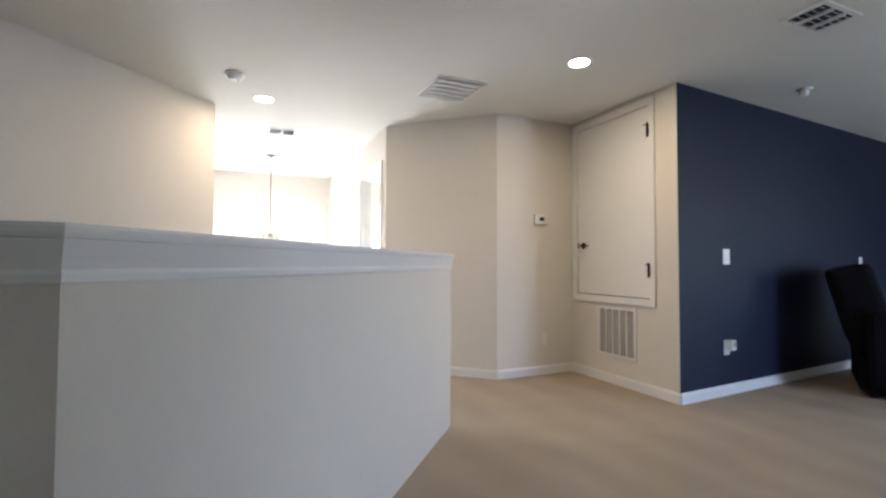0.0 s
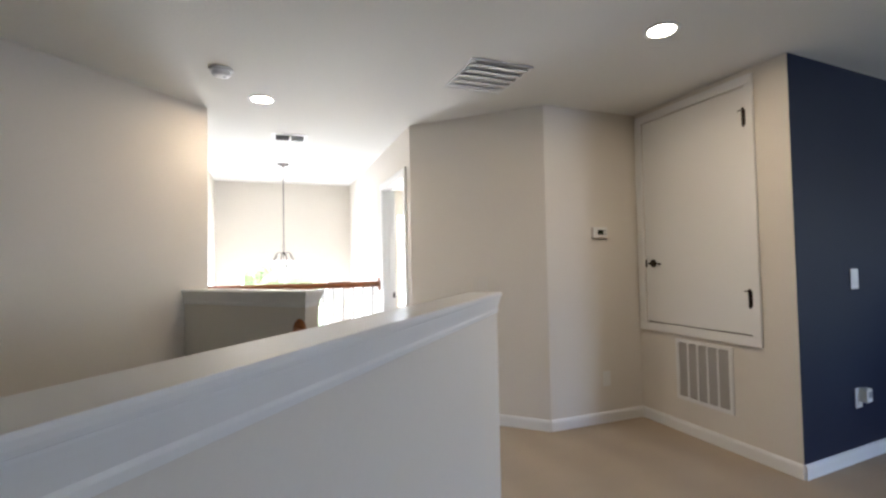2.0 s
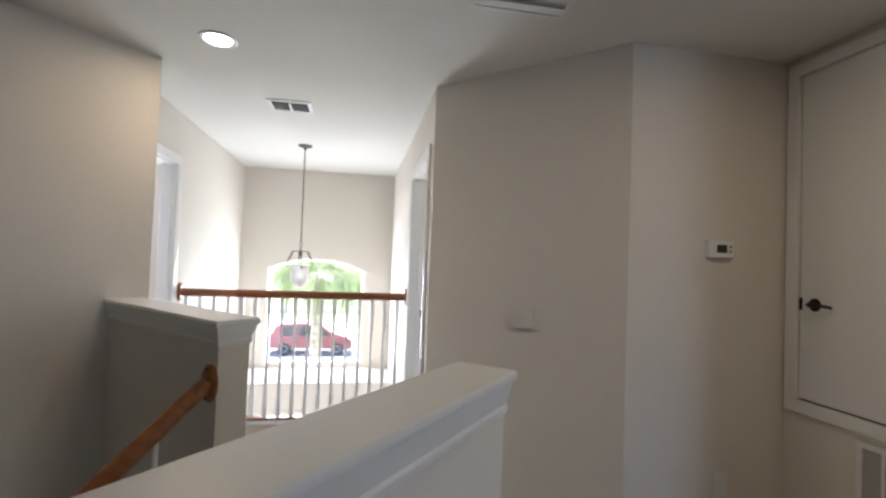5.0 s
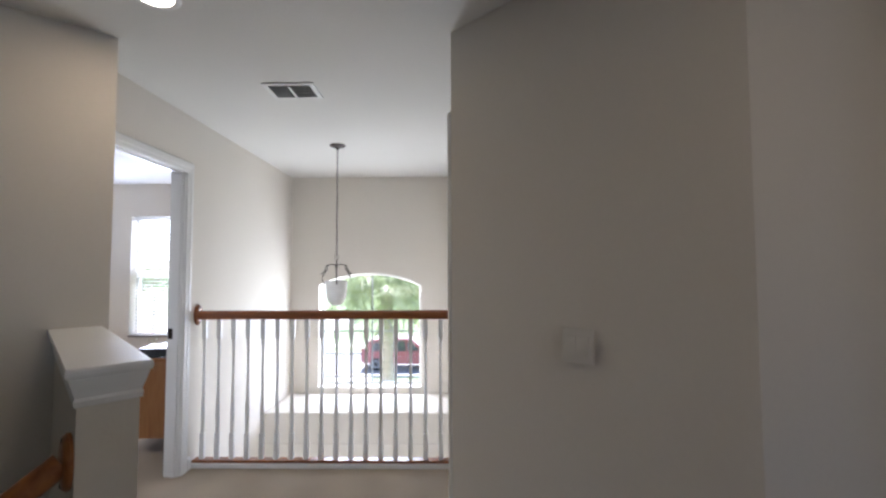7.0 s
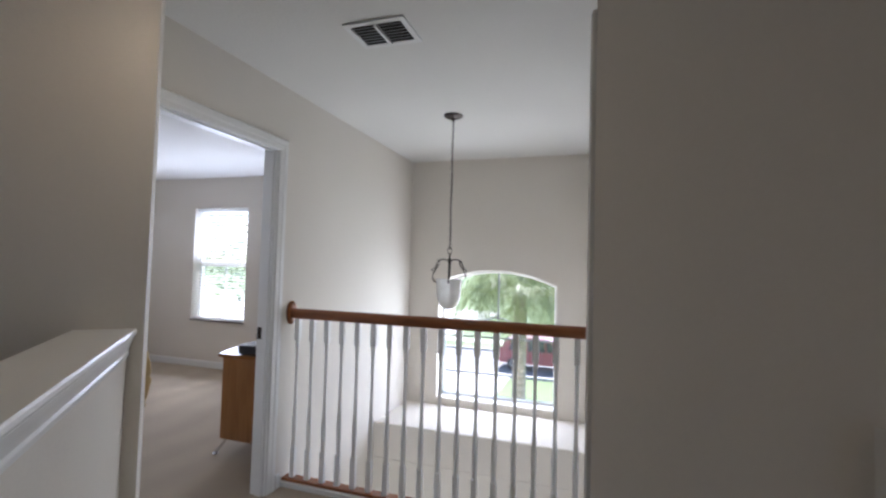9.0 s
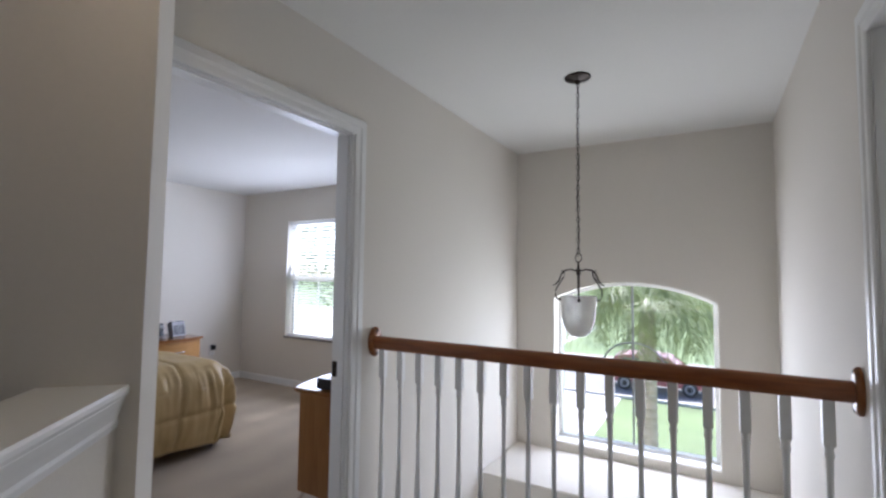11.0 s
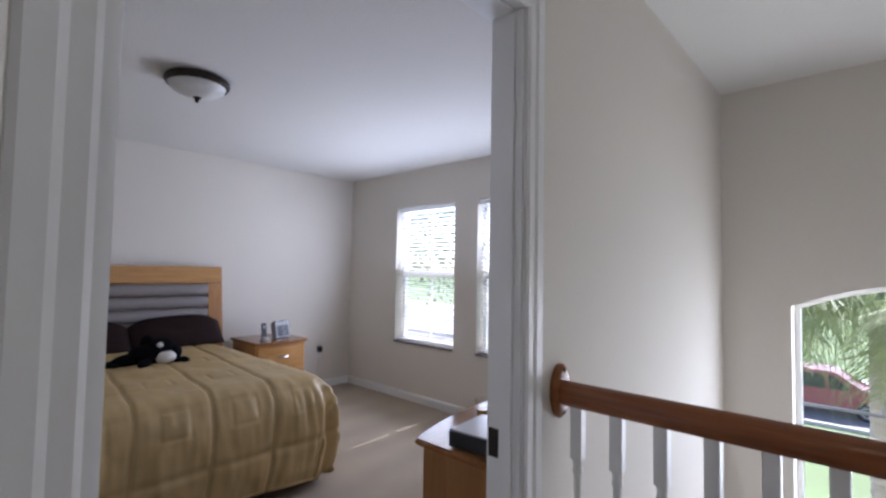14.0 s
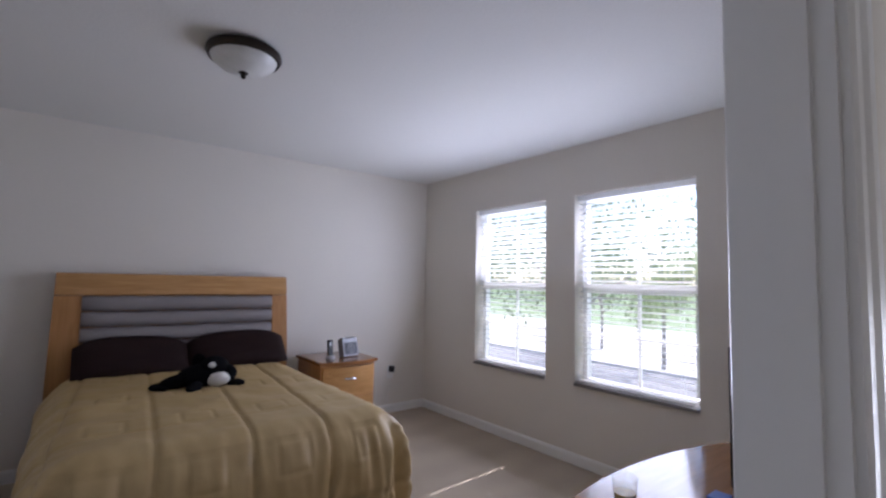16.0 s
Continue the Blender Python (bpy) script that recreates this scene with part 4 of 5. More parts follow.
plate_on("wall_outlet", "white wall outlet on the cream wall", "wall outlet", (3.03, 4.6795, 0.335), 180, 0.072, 0.115, outlet)
plate_on("light_switch", "white light switch at the far end of the navy wall", "light switch", (6.34, 3.6703, 1.07), 183.7, 0.075, 0.12, rocker)

th = thing("thermostat", "white digital wall thermostat with grey display", "thermostat")
m = Matrix.Translation((2.990, 4.6795, 1.475)) @ Matrix.Rotation(radians(180), 4, "Z")
add(th, m, "body", B(-0.068, 0.068, 0.0005, 0.028, -0.042, 0.042, 0.006, 3), PLASTIC)
add(th, m, "display", B(-0.030, 0.026, 0.0275, 0.029, -0.018, 0.020), SCREEN, "dark grey display")
for z in (0.012, -0.012):
    add(th, m, "button", B(-0.055, -0.040, 0.0275, 0.030, z - 0.007, z + 0.007, 0.002), GREYP)

# ---- armchair by the navy wall ----
ac_ = thing("recliner", "black upholstered recliner armchair by the navy wall", "armchair")
mm = Matrix.Translation((5.42, 2.86, 0)) @ Matrix.Rotation(radians(28), 4, "Z") @ Matrix.Scale(1.12, 4)
add(ac_, mm, "base", B(-0.38, 0.38, -0.38, 0.38, 0.04, 0.30, 0.04, 3), SOFA)
add(ac_, mm, "seat", B(-0.26, 0.26, -0.40, 0.25, 0.30, 0.47, 0.06, 4), SOFA)
add(ac_, mm, "arm", B(-0.44, -0.27, -0.40, 0.34, 0.08, 0.62, 0.07, 4), SOFA)
add(ac_, mm, "arm", B(0.27, 0.44, -0.40, 0.34, 0.08, 0.62, 0.07, 4), SOFA)
add(ac_, mm @ Matrix.Translation((0, 0.22, 0.40)) @ Matrix.Rotation(radians(-14), 4, "X"), "backrest", B(-0.38, 0.38, -0.06, 0.20, -0.05, 0.56, 0.09, 4), SOFA)
for x in (-0.3, 0.3):
    for y in (-0.3, 0.3):
        add(ac_, mm, "foot", lathe(bmesh.new(), [(0.025, 0.0), (0.03, 0.045)], 12, (x, y, 0)), BLACKP)

# ---- bedroom: bed ----
bed = thing("bed", "maple bed with padded grey headboard under a tan quilted comforter", "bed")
HX, HY0, HY1, HZ = -4.10, 5.80, 7.375, 1.365


def leaning(bm):
    """Lean the headboard back a little, bowing towards its top."""
    for v in bm.verts:
        u = max(v.co.z - 0.55, 0) / 0.8
        v.co.x -= 0.05 * u * u
        inset = 0.018 * u
        v.co.y += inset * (1 if v.co.y < (HY0 + HY1) / 2 else -1) * abs(v.co.y - (HY0 + HY1) / 2) / 0.79
    return bm


def slab(y0, y1, z0, z1, x0, x1, n=8, bevel=0.006):
    bm = bmesh.new()
    box(bm, x0, x1, y0, y1, z0, z1, bevel)
    bmesh.ops.bisect_plane(bm, geom=bm.verts[:] + bm.edges[:] + bm.faces[:], plane_co=(0, 0, (z0 + z1) / 2), plane_no=(0, 0, 1))
    for k in range(1, n):
        zz = z0 + (z1 - z0) * k / n
        bmesh.ops.bisect_plane(bm, geom=bm.verts[:] + bm.edges[:] + bm.faces[:], plane_co=(0, 0, zz), plane_no=(0, 0, 1))
    return leaning(bm)


hb = part("headboard", slab(HY0, HY1, 1.215, HZ, HX + 0.09, HX + 0.155, 3, 0.010), MAPLE, bed, "maple veneer top rail")
part("stile", slab(HY0, HY0 + 0.155, 0.12, 1.213, HX + 0.09, HX + 0.150, 10), MAPLEZ, hb)
part("stile", slab(HY1 - 0.130, HY1, 0.12, 1.213, HX + 0.09, HX + 0.150, 10), MAPLEZ, hb)
part("back_panel", slab(HY0 + 0.156, HY1 - 0.131, 0.30, 1.213, HX + 0.092, HX + 0.112, 6, 0.0), MAPLEZ, hb)
for k in range(5):
    zc = 1.155 - 0.108 * k
    bm = bmesh.new()
    n, seg = 24, 14
    rows = []
    for i in range(n + 1):
        yy = HY0 + 0.165 + (HY1 - HY0 - 0.30 - 0.005) * i / n
        e = min(1.0, min(i, n - i) / 1.5 + 0.55)
        rows.append([bm.verts.new((HX + 0.112 + 0.062 * max(math.sin(a), 0) ** 0.75 * e - 0.03 * ((zc - 0.55) / 0.8) ** 2, yy, zc - 0.052 * math.cos(a) * (0.9 + 0.1 * e) + 0.002 * math.sin(i * 1.7 + k))) for a in [math.pi * j / seg for j in range(seg + 1)]])
    for a, b in zip(rows, rows[1:]):
        for j in range(seg):
            bm.faces.new((a[j], a[j + 1], b[j + 1], b[j]))
    bm.faces.new(rows[0]); bm.faces.new(rows[-1][::-1])
    part("bolster_pad", bm, GREYFAB, hb, "grey upholstered channel", True)
part("side_rail", B(-3.94, -2.12, 5.90, 5.93, 0.16, 0.36, 0.006), MAPLE, bed)
part("side_rail", B(-3.94, -2.12, 7.27, 7.30, 0.16, 0.36, 0.006), MAPLE, bed)
part("foot_rail", B(-2.14, -2.11, 5.93, 7.27, 0.16, 0.36, 0.006), MAPLE, bed)
for x, y in ((-2.16, 5.95), (-2.16, 7.25), (-3.9, 5.95), (-3.9, 7.25)):
    part("leg", lathe(bmesh.new(), [(0.022, 0.0), (0.026, 0.01), (0.020, 0.17)], 14, (x, y, 0)), CHROME, bed, "chrome leg", True)
part("mattress", B(-3.94, -2.15, 5.92, 7.28, 0.34, 0.575, 0.05, 4), PLUSHW, bed, "white mattress")

BX0, BX1, BYC, BW = -3.86, -2.22, 6.580, 0.572      # flat top of the cover
NA, NB = 230, 290
LA, LB = (BX1 - BX0) + 0.74, BW + 0.74
SEAMS_Y = (-0.94, -0.58, -0.22, 0.14, 0.48, 0.84)
SKEW = 0.085          # the cover lies a little askew
bm = bmesh.new()
grid = []
for i in range(NA + 1):
    row = []
    a = LA * i / NA
    for jj in range(NB + 1):
        b = -LB + 2 * LB * jj / NB
        ex, ey = max(0.0, a - (BX1 - BX0)), max(0.0, abs(b) - BW)
        d = math.hypot(ex, ey)
        d = min(d, 0.71 + 0.03 * math.sin(3 * b + 2 * a))
        sg = 1 if b > 0 else -1
        drop, out = 0.0, 0.0
        if d > 0:
            r = 0.20
            if d < r * 1.5:
                th_ = d / r
                out, drop = r * math.sin(th_), r * (1 - math.cos(th_))
            else:
                th_ = 1.5
                out, drop = r * math.sin(th_) + (d - r * 1.5) * (0.12 - 0.62 * max(0.0, d - 0.42)), r * (1 - math.cos(th_)) + (d - r * 1.5) * 0.985
        ux, uy = (ex / math.hypot(ex, ey), ey / math.hypot(ex, ey)) if d > 0 else (0, 0)
        run = a if ux < uy else b
        corner = min(ux, uy) * 2
        fold = (0.005 * math.sin(run * 15 + 1.3 * math.sin(run * 5)) + 0.035 * corner * math.sin(9 * math.atan2(ey, ex + 1e-6))) * min(1, max(0, d - 0.08) / 0.3)
        out += fold
        x = BX0 + min(a, BX1 - BX0) + ux * out
        y = BYC + sg * (min(abs(b), BW) + uy * out)
        z = 0.668 - drop
        # quilting: seams pull in, fields puff out
        puff = 1.0
        for s in SEAMS_Y:
            puff *= 1 - math.exp(-((b + SKEW * a - s) / 0.013) ** 2)
        for s in (1.46,):
            puff *= 1 - 0.35 * math.exp(-((a - s) / 0.013) ** 2)
        puff *= 1 - 0.85 * math.exp(-((d - 0.46) / 0.020) ** 2)
        q = 1.0
        for s in (-0.76, -0.40, -0.04, 0.31, 0.66):
            for s2 in (0.25, 0.80, 1.36, 1.84):
                m_ = max(abs(b + SKEW * a - s), abs(a - s2))
                q -= 0.20 * math.exp(-((m_ - 0.070) / 0.008) ** 2)
        h = (0.010 + 0.013 * puff) * q + (0.010 * noise.noise(Vector((run * 9, d * 8, 7.0))) + 0.021 * (noise.noise(Vector((run * 26, d * 4, 11.0))) + 0.2) * min(1.0, max(0.0, b - 0.25) / 0.2) * math.exp(-((d - 0.22) / 0.14) ** 2) + 0.006 * noise.noise(Vector((run * 24, d * 6, 3.0)))) * min(1.0, d / 0.2) + 0.010 * noise.noise(Vector((a * 5, b * 5, 1.0))) + 0.002 * noise.noise(Vector((a * 16, b * 16, 4.0)))
        nx, ny, nz = (ux, uy * sg, 0.25) if d > 0.12 else (ux * d / 0.12, uy * sg * d / 0.12, 1.0)
        k_ = h / math.sqrt(nx * nx + ny * ny + nz * nz)
        row.append(bm.verts.new((x + nx * k_, y + ny * k_, max(z + nz * k_, 0.075))))
    grid.append(row)
for r0, r1 in zip(grid, grid[1:]):
    for jj in range(NB):
        bm.faces.new((r0[jj], r0[jj + 1], r1[jj + 1], r1[jj]))
RIM = [Vector(grid[i][0].co) for i in range(NA + 1)] + [Vector(grid[NA][q].co) for q in range(1, NB + 1)] + [Vector(grid[i][NB].co) for i in range(NA - 1, -1, -1)]
SEAM_LINES = []
for s in SEAMS_Y:
    line = []
    for i in range(0, NA + 1, 2):
        f = (s - SKEW * LA * i / NA + LB) / (2 * LB) * NB
        k = int(f)
        if 0 <= k < NB:
            line.append(grid[i][k].co.lerp(grid[i][k + 1].co, f - k))
    SEAM_LINES.append(line)
cf = solid("comforter", bm, COMFORT, "tan satin quilted comforter draped over the bed", "comforter")
cf.data.shade_smooth()
hem = [v for v in RIM]
part("piping", tube(bmesh.new(), hem, 0.007, 6), COMFORT, cf, "corded hem", True)
for line in SEAM_LINES:
    part("seam", tube(bmesh.new(), line, 0.0022, 5), COMFORT, cf, "", True)
sm = cf.modifiers.new("thickness", "SOLIDIFY")
sm.thickness, sm.offset = 0.018, -1


def cushion(name, label, at, w, dpt, hgt, rot, mat):
    bm = bmesh.new()
    n = 22
    for sgn in (1, -1):
        g = []
        for i in range(n + 1):
            u = -1 + 2 * i / n
            row = []
            for j in range(n + 1):
                v = -1 + 2 * j / n
                pin = (1 - 0.38 * v ** 4 - 0.10 * v * v) if u > 0 else 1.0
                pin2 = 1 - 0.10 * (1 - v * v) * u * u
                hh = ((1 - u ** 4) * (1 - v ** 4)) ** 0.6
                hh *= 1 + 0.10 * noise.noise(Vector((u * 2 + at[1], v * 2, sgn)))
                row.append(bm.verts.new((v * w / 2 * pin2, u * dpt / 2 * pin, sgn * hgt / 2 * hh)))
            g.append(row)
        for r0, r1 in zip(g, g[1:]):
            for j in range(n):
                bm.faces.new((r0[j], r0[j + 1], r1[j + 1], r1[j]))
    bmesh.ops.remove_doubles(bm, verts=bm.verts, dist=1e-5)
    bmesh.ops.transform(bm, matrix=Matrix.Translation(at) @ rot, verts=bm.verts)
    return solid(name, bm, mat, label, "pillow", group="bed pillows", smooth=True)


PR = Matrix.Rotation(radians(90), 4, "Z") @ Matrix.Rotation(radians(46), 4, "X")
cushion("pillow", "dark brown satin pillow leaning on the headboard", (-3.865, 6.275, 0.792), 0.69, 0.33, 0.16, PR @ Matrix.Rotation(radians(3), 4, "Y"), PILLOW)
cushion("pillow", "dark brown satin pillow leaning on the headboard", (-3.865, 6.945, 0.798), 0.72, 0.33, 0.16, PR @ Matrix.Rotation(radians(-3), 4, "Y"), PILLOW)

# plush orca: one mesh, two colours
bm = bmesh.new()
ellipsoid(bm, (0, 0, 0.075), 0.095, 0.17, 0.075)
ellipsoid(bm, (0.0, 0.075, 0.115), 0.085, 0.105, 0.080)
ellipsoid(bm, (0.01, 0.165, 0.085), 0.060, 0.065, 0.055)
ellipsoid(bm, (0.02, -0.17, 0.050), 0.055, 0.12, 0.045, Matrix.Rotation(radians(12), 4, "X"))
ellipsoid(bm, (-0.03, -0.27, 0.030), 0.035, 0.075, 0.016, Matrix.Rotation(radians(35), 4, "Z"))
ellipsoid(bm, (0.07, -0.27, 0.030), 0.035, 0.075, 0.016, Matrix.Rotation(radians(-35), 4, "Z"))
ellipsoid(bm, (0.13, -0.045, 0.036), 0.095, 0.045, 0.030, Matrix.Rotation(radians(-20), 4, "Z"))
ellipsoid(bm, (-0.09, -0.03, 0.030), 0.07, 0.045, 0.022)
ellipsoid(bm, (0.07, 0.225, 0.030), 0.045, 0.060, 0.028)
ellipsoid(bm, (-0.02, -0.03, 0.165), 0.013, 0.045, 0.045)
nb = len(bm.faces)
ellipsoid(bm, (0.052, 0.100, 0.062), 0.060, 0.085, 0.048)
ellipsoid(bm, (0.066, 0.062, 0.148), 0.022, 0.026, 0.016, Matrix.Rotation(radians(38), 4, "Y"))
for i, f in enumerate(bm.faces):
    f.material_index = 0 if i < nb else 1
me = bpy.data.meshes.new("plush_whale")
bm.normal_update()
bm.to_mesh(me); bm.free()
me.materials.append(PLUSHB); me.materials.append(PLUSHW)
me.shade_smooth()
wh = tagged(new("plush_whale", me), "black and white plush orca lying on the comforter", "soft toy")
wh.matrix_basis = pose(-3.19, 6.575, 0.668, 0, 0, -12) @ Matrix.Diagonal((0.84, 0.84, 1.0, 1.0))

# ---- nightstand ----
ns = thing("nightstand", "two-drawer maple nightstand with curved glossy top", "nightstand")
nx0, nx1, ny0, ny1 = -4.06, -3.54, 7.49, 8.025


def bowed(y0, y1, xb, xf, bow, z0, z1, bevel=0.004, n=14):
    pts = [(xb, y0), (xb, y1)] + [(xf + bow * (1 - (2 * i / n - 1) ** 2), y1 + (y0 - y1) * i / n) for i in range(n + 1)]
    pts = pts[::-1] if area2(pts) < 0 else pts
    bm = prism(bmesh.new(), pts, z0, z1)
    if bevel:
        bmesh.ops.bevel(bm, geom=[e for e in bm.edges if abs(e.verts[0].co.z - e.verts[1].co.z) < 1e-6], offset=bevel, segments=2, affect="EDGES")
    return bm


part("body", bowed(ny0 + 0.02, ny1 - 0.02, nx0 + 0.01, nx1 - 0.03, 0.035, 0.10, 0.655, 0.002), MAPLEZ, ns, "maple body")
part("top", bowed(ny0, ny1, nx0, nx1 - 0.005, 0.055, 0.656, 0.682, 0.006), MAPLETOP, ns, "polished darker maple top")
for z0, z1 in ((0.13, 0.375), (0.385, 0.635)):
    dr = part("drawer", bowed(ny0 + 0.035, ny1 - 0.035, nx1 - 0.04, nx1 - 0.012, 0.033, z0, z1, 0.003), MAPLE, ns, "maple drawer front")
    zc = (z0 + z1) / 2 + 0.03
    yc = (ny0 + ny1) / 2
    bm = tube(bmesh.new(), [(nx1 + 0.018, yc - 0.052, zc), (nx1 + 0.036, yc - 0.035, zc), (nx1 + 0.044, yc, zc), (nx1 + 0.036, yc + 0.035, zc), (nx1 + 0.018, yc + 0.052, zc)], 0.008, 8, flat=1.0)
    part("handle", bm, CHROME, dr, "chrome bow handle", True)
for x, y in ((nx0 + 0.06, ny0 + 0.06), (nx0 + 0.06, ny1 - 0.06), (nx1 - 0.05, ny0 + 0.06), (nx1 - 0.05, ny1 - 0.06)):
    part("leg", lathe(bmesh.new(), [(0.026, 0.0), (0.028, 0.008), (0.014, 0.02), (0.014, 0.09), (0.024, 0.10)], 14, (x, y, 0)), CHROME, ns, "chrome foot", True)

ph = thing("cordless_phone", "dark cordless phone handset standing in its cradle", "phone")
part("cradle", lathe(bmesh.new(), [(0.038, 0.6825), (0.040, 0.69), (0.034, 0.705), (0.0, 0.712)], 20, (-3.70, 7.655, 0), 0.9, 1.0), GREYP, ph, "", True)
bm = B(-0.012, 0.012, -0.022, 0.022, 0.0, 0.135, 0.008, 3)
bmesh.ops.transform(bm, matrix=Matrix.Translation((-3.705, 7.655, 0.704)) @ Matrix.Rotation(radians(-8), 4, "Y"), verts=bm.verts)
hs = part("handset", bm, BLACKP, ph, "black handset", True)
bm = B(0.0125, 0.0135, -0.013, 0.013, 0.085, 0.115)
bmesh.ops.transform(bm, matrix=Matrix.Translation((-3.705, 7.655, 0.704)) @ Matrix.Rotation(radians(-8), 4, "Y"), verts=bm.verts)
part("display", bm, GREYP, hs)
ck = thing("clock_radio", "silver alarm clock radio with round speaker face", "clock radio")
cm = Matrix.Translation((-3.73, 7.845, 0.6825)) @ Matrix.Rotation(radians(14), 4, "Z") @ Matrix.Rotation(radians(-12), 4, "Y")
ALU = material("silver_plastic", (0.24, 0.24, 0.25), 0.4, 0.2, var=0.05)
add(ck, cm, "body", B(-0.035, 0.03, -0.085, 0.085, 0.0, 0.155, 0.008, 3), ALU)
add(ck, cm, "face", B(0.030, 0.0325, -0.066, 0.066, 0.018, 0.118), SPEAKER, "dark grey speaker cloth")
bm = bmesh.new()
torus(bm, 0.036, 0.004, Matrix.Translation((0.034, 0, 0.068)) @ Matrix.Rotation(radians(90), 4, "Z"), 24, 6)
torus(bm, 0.018, 0.004, Matrix.Translation((0.034, 0, 0.068)) @ Matrix.Rotation(radians(90), 4, "Z"), 18, 6)
add(ck, cm, "speaker_ring", bm, ALU, "", True)
add(ck, cm, "button_bar", B(-0.02, 0.022, -0.07, 0.07, 0.155, 0.166, 0.004), BLACKP)

po = thing("wall_outlet", "white wall outlet with a black power adapter and cord", "wall outlet")
part("plate", B(-4.1447, -4.139, 8.49, 8.565, 0.35, 0.47, 0.002), PLASTIC, po)
part("adapter", B(-4.139, -4.095, 8.505, 8.550, 0.415, 0.475, 0.006), BLACKP, po, "black power adapter")
part("cord", tube(bmesh.new(), [(-4.11, 8.525, 0.42), (-4.115, 8.51, 0.28), (-4.12, 8.47, 0.12), (-4.11, 8.38, 0.03), (-4.08, 8.22, 0.006), (-4.05, 8.05, 0.006)], 0.003, 6), PLASTIC, po, "thin pale cord", True)

# ---- flush ceiling light ----
fl = thing("flush_ceiling_light", "bronze flush ceiling light with alabaster glass bowl", "ceiling light")
FX, FY = -2.285, 6.50
part("pan", lathe(bmesh.new(), [(0, -0.0005), (0.150, -0.0005), (0.166, -0.012), (0.170, -0.030), (0.162, -0.046), (0.150, -0.048), (0.146, -0.040), (0, -0.040)], 40, (FX, FY, H)), BRONZE, fl, "dark bronze pan", True)
part("bowl", lathe(bmesh.new(), [(0.149, -0.046), (0.140, -0.064), (0.115, -0.085), (0.075, -0.101), (0.030, -0.110), (0, -0.112)], 36, (FX, FY, H)), ALABASTER, fl, "white alabaster glass bowl", True)
part("finial", lathe(bmesh.new(), [(0.020, -0.108), (0.022, -0.115), (0.010, -0.121), (0.013, -0.129), (0.006, -0.141), (0, -0.143)], 16, (FX, FY, H)), BRONZE, fl, "bronze finial", True)

# ---- dresser by the door, and what stands on it ----
ds = thing("dresser", "maple dresser with bowed front and glossy top by the door", "dresser")
dy0, dy1, db, df = 6.83, 8.10, -0.262, -0.755


def bow_d(y0, y1, xb, xf, bow, z0, z1, bevel=0.004):
    return bowed(y0, y1, xb, xf, -bow, z0, z1, bevel, 20)


part("body", bow_d(dy0 + 0.012, dy1 - 0.012, db - 0.004, df, 0.09, 0.135, 0.692, 0.002), MAPLED, ds, "maple body with its shade put into the colour")
part("top", bow_d(dy0, dy1, db, df - 0.035, 0.115, 0.693, 0.718, 0.006), MAPLETOP, ds, "polished maple top")
for k in range(2):
    ya, yb = (dy0 + 0.04, (dy0 + dy1) / 2 - 0.008) if k == 0 else ((dy0 + dy1) / 2 + 0.008, dy1 - 0.04)
    for z0, z1 in ((0.16, 0.33), (0.34, 0.51), (0.52, 0.675)):
        n = 8
        full = lambda y: df - 0.09 * (1 - (2 * (y - dy0) / (dy1 - dy0) - 1) ** 2)
        ys = [ya + (yb - ya) * i / n for i in range(n + 1)]
        pts = [(full(y) - 0.014, y) for y in ys] + [(full(y) + 0.004, y) for y in ys[::-1]]
        pts = pts[::-1] if area2(pts) < 0 else pts
        dd = part("drawer", prism(bmesh.new(), pts, z0, z1), MAPLE, ds)
        yc, zc = (ya + yb) / 2, (z0 + z1) / 2
        xf = full(yc) - 0.014
        part("handle", tube(bmesh.new(), [(xf, yc - 0.05, zc), (xf - 0.02, yc - 0.035, zc), (xf - 0.026, yc, zc), (xf - 0.02, yc + 0.035, zc), (xf, yc + 0.05, zc)], 0.007, 8), CHROME, dd, "chrome bow handle", True)
for x, y, ox in ((df + 0.02, dy0 + 0.07, -0.09), (df + 0.02, dy1 - 0.07, -0.09), (db - 0.07, dy0 + 0.07, 0.02), (db - 0.07, dy1 - 0.07, 0.02)):
    bm = tube(bmesh.new(), [(x, y, 0.137), (x + ox * 0.5, y - 0.01, 0.07), (x + ox, y - 0.02, 0.014)], 0.011, 10, 0.009)
    lathe(bm, [(0.020, 0.0), (0.021, 0.010), (0.010, 0.018), (0, 0.018)], 14, (x + ox, y - 0.02, 0))
    part("leg", bm, CHROME, ds, "splayed chrome leg", True)
PALELID = material("pale_glossy_plastic", (0.52, 0.53, 0.54), 0.18, var=0.03)
cb = thing("media_box", "black media player box with a pale glossy lid", "media player")
cbm = Matrix.Translation((-0.475, 6.985, 0.7185)) @ Matrix.Rotation(radians(6), 4, "Z")
add(cb, cbm, "body", B(-0.175, 0.175, -0.115, 0.115, 0.006, 0.062, 0.004), BLACKP)
add(cb, cbm, "lid", B(-0.172, 0.172, -0.112, 0.112, 0.0625, 0.068, 0.002), PALELID, "pale glossy lid")
for x in (-0.15, 0.15):
    for y in (-0.09, 0.09):
        add(cb, cbm, "foot", lathe(bmesh.new(), [(0.010, 0.0), (0.010, 0.007)], 10, (x, y, 0)), BLACKP)
gl = thing("drinking_glass", "clear tumbler half full of amber drink on the dresser", "glass")
GX, GY = -0.74, 7.19
part("tumbler", lathe(bmesh.new(), [(0, 0.7185), (0.027, 0.7185), (0.036, 0.812), (0.0345, 0.812), (0.0255, 0.723), (0, 0.723)], 24, (GX, GY, 0)), TUMBLER, gl, "", True)
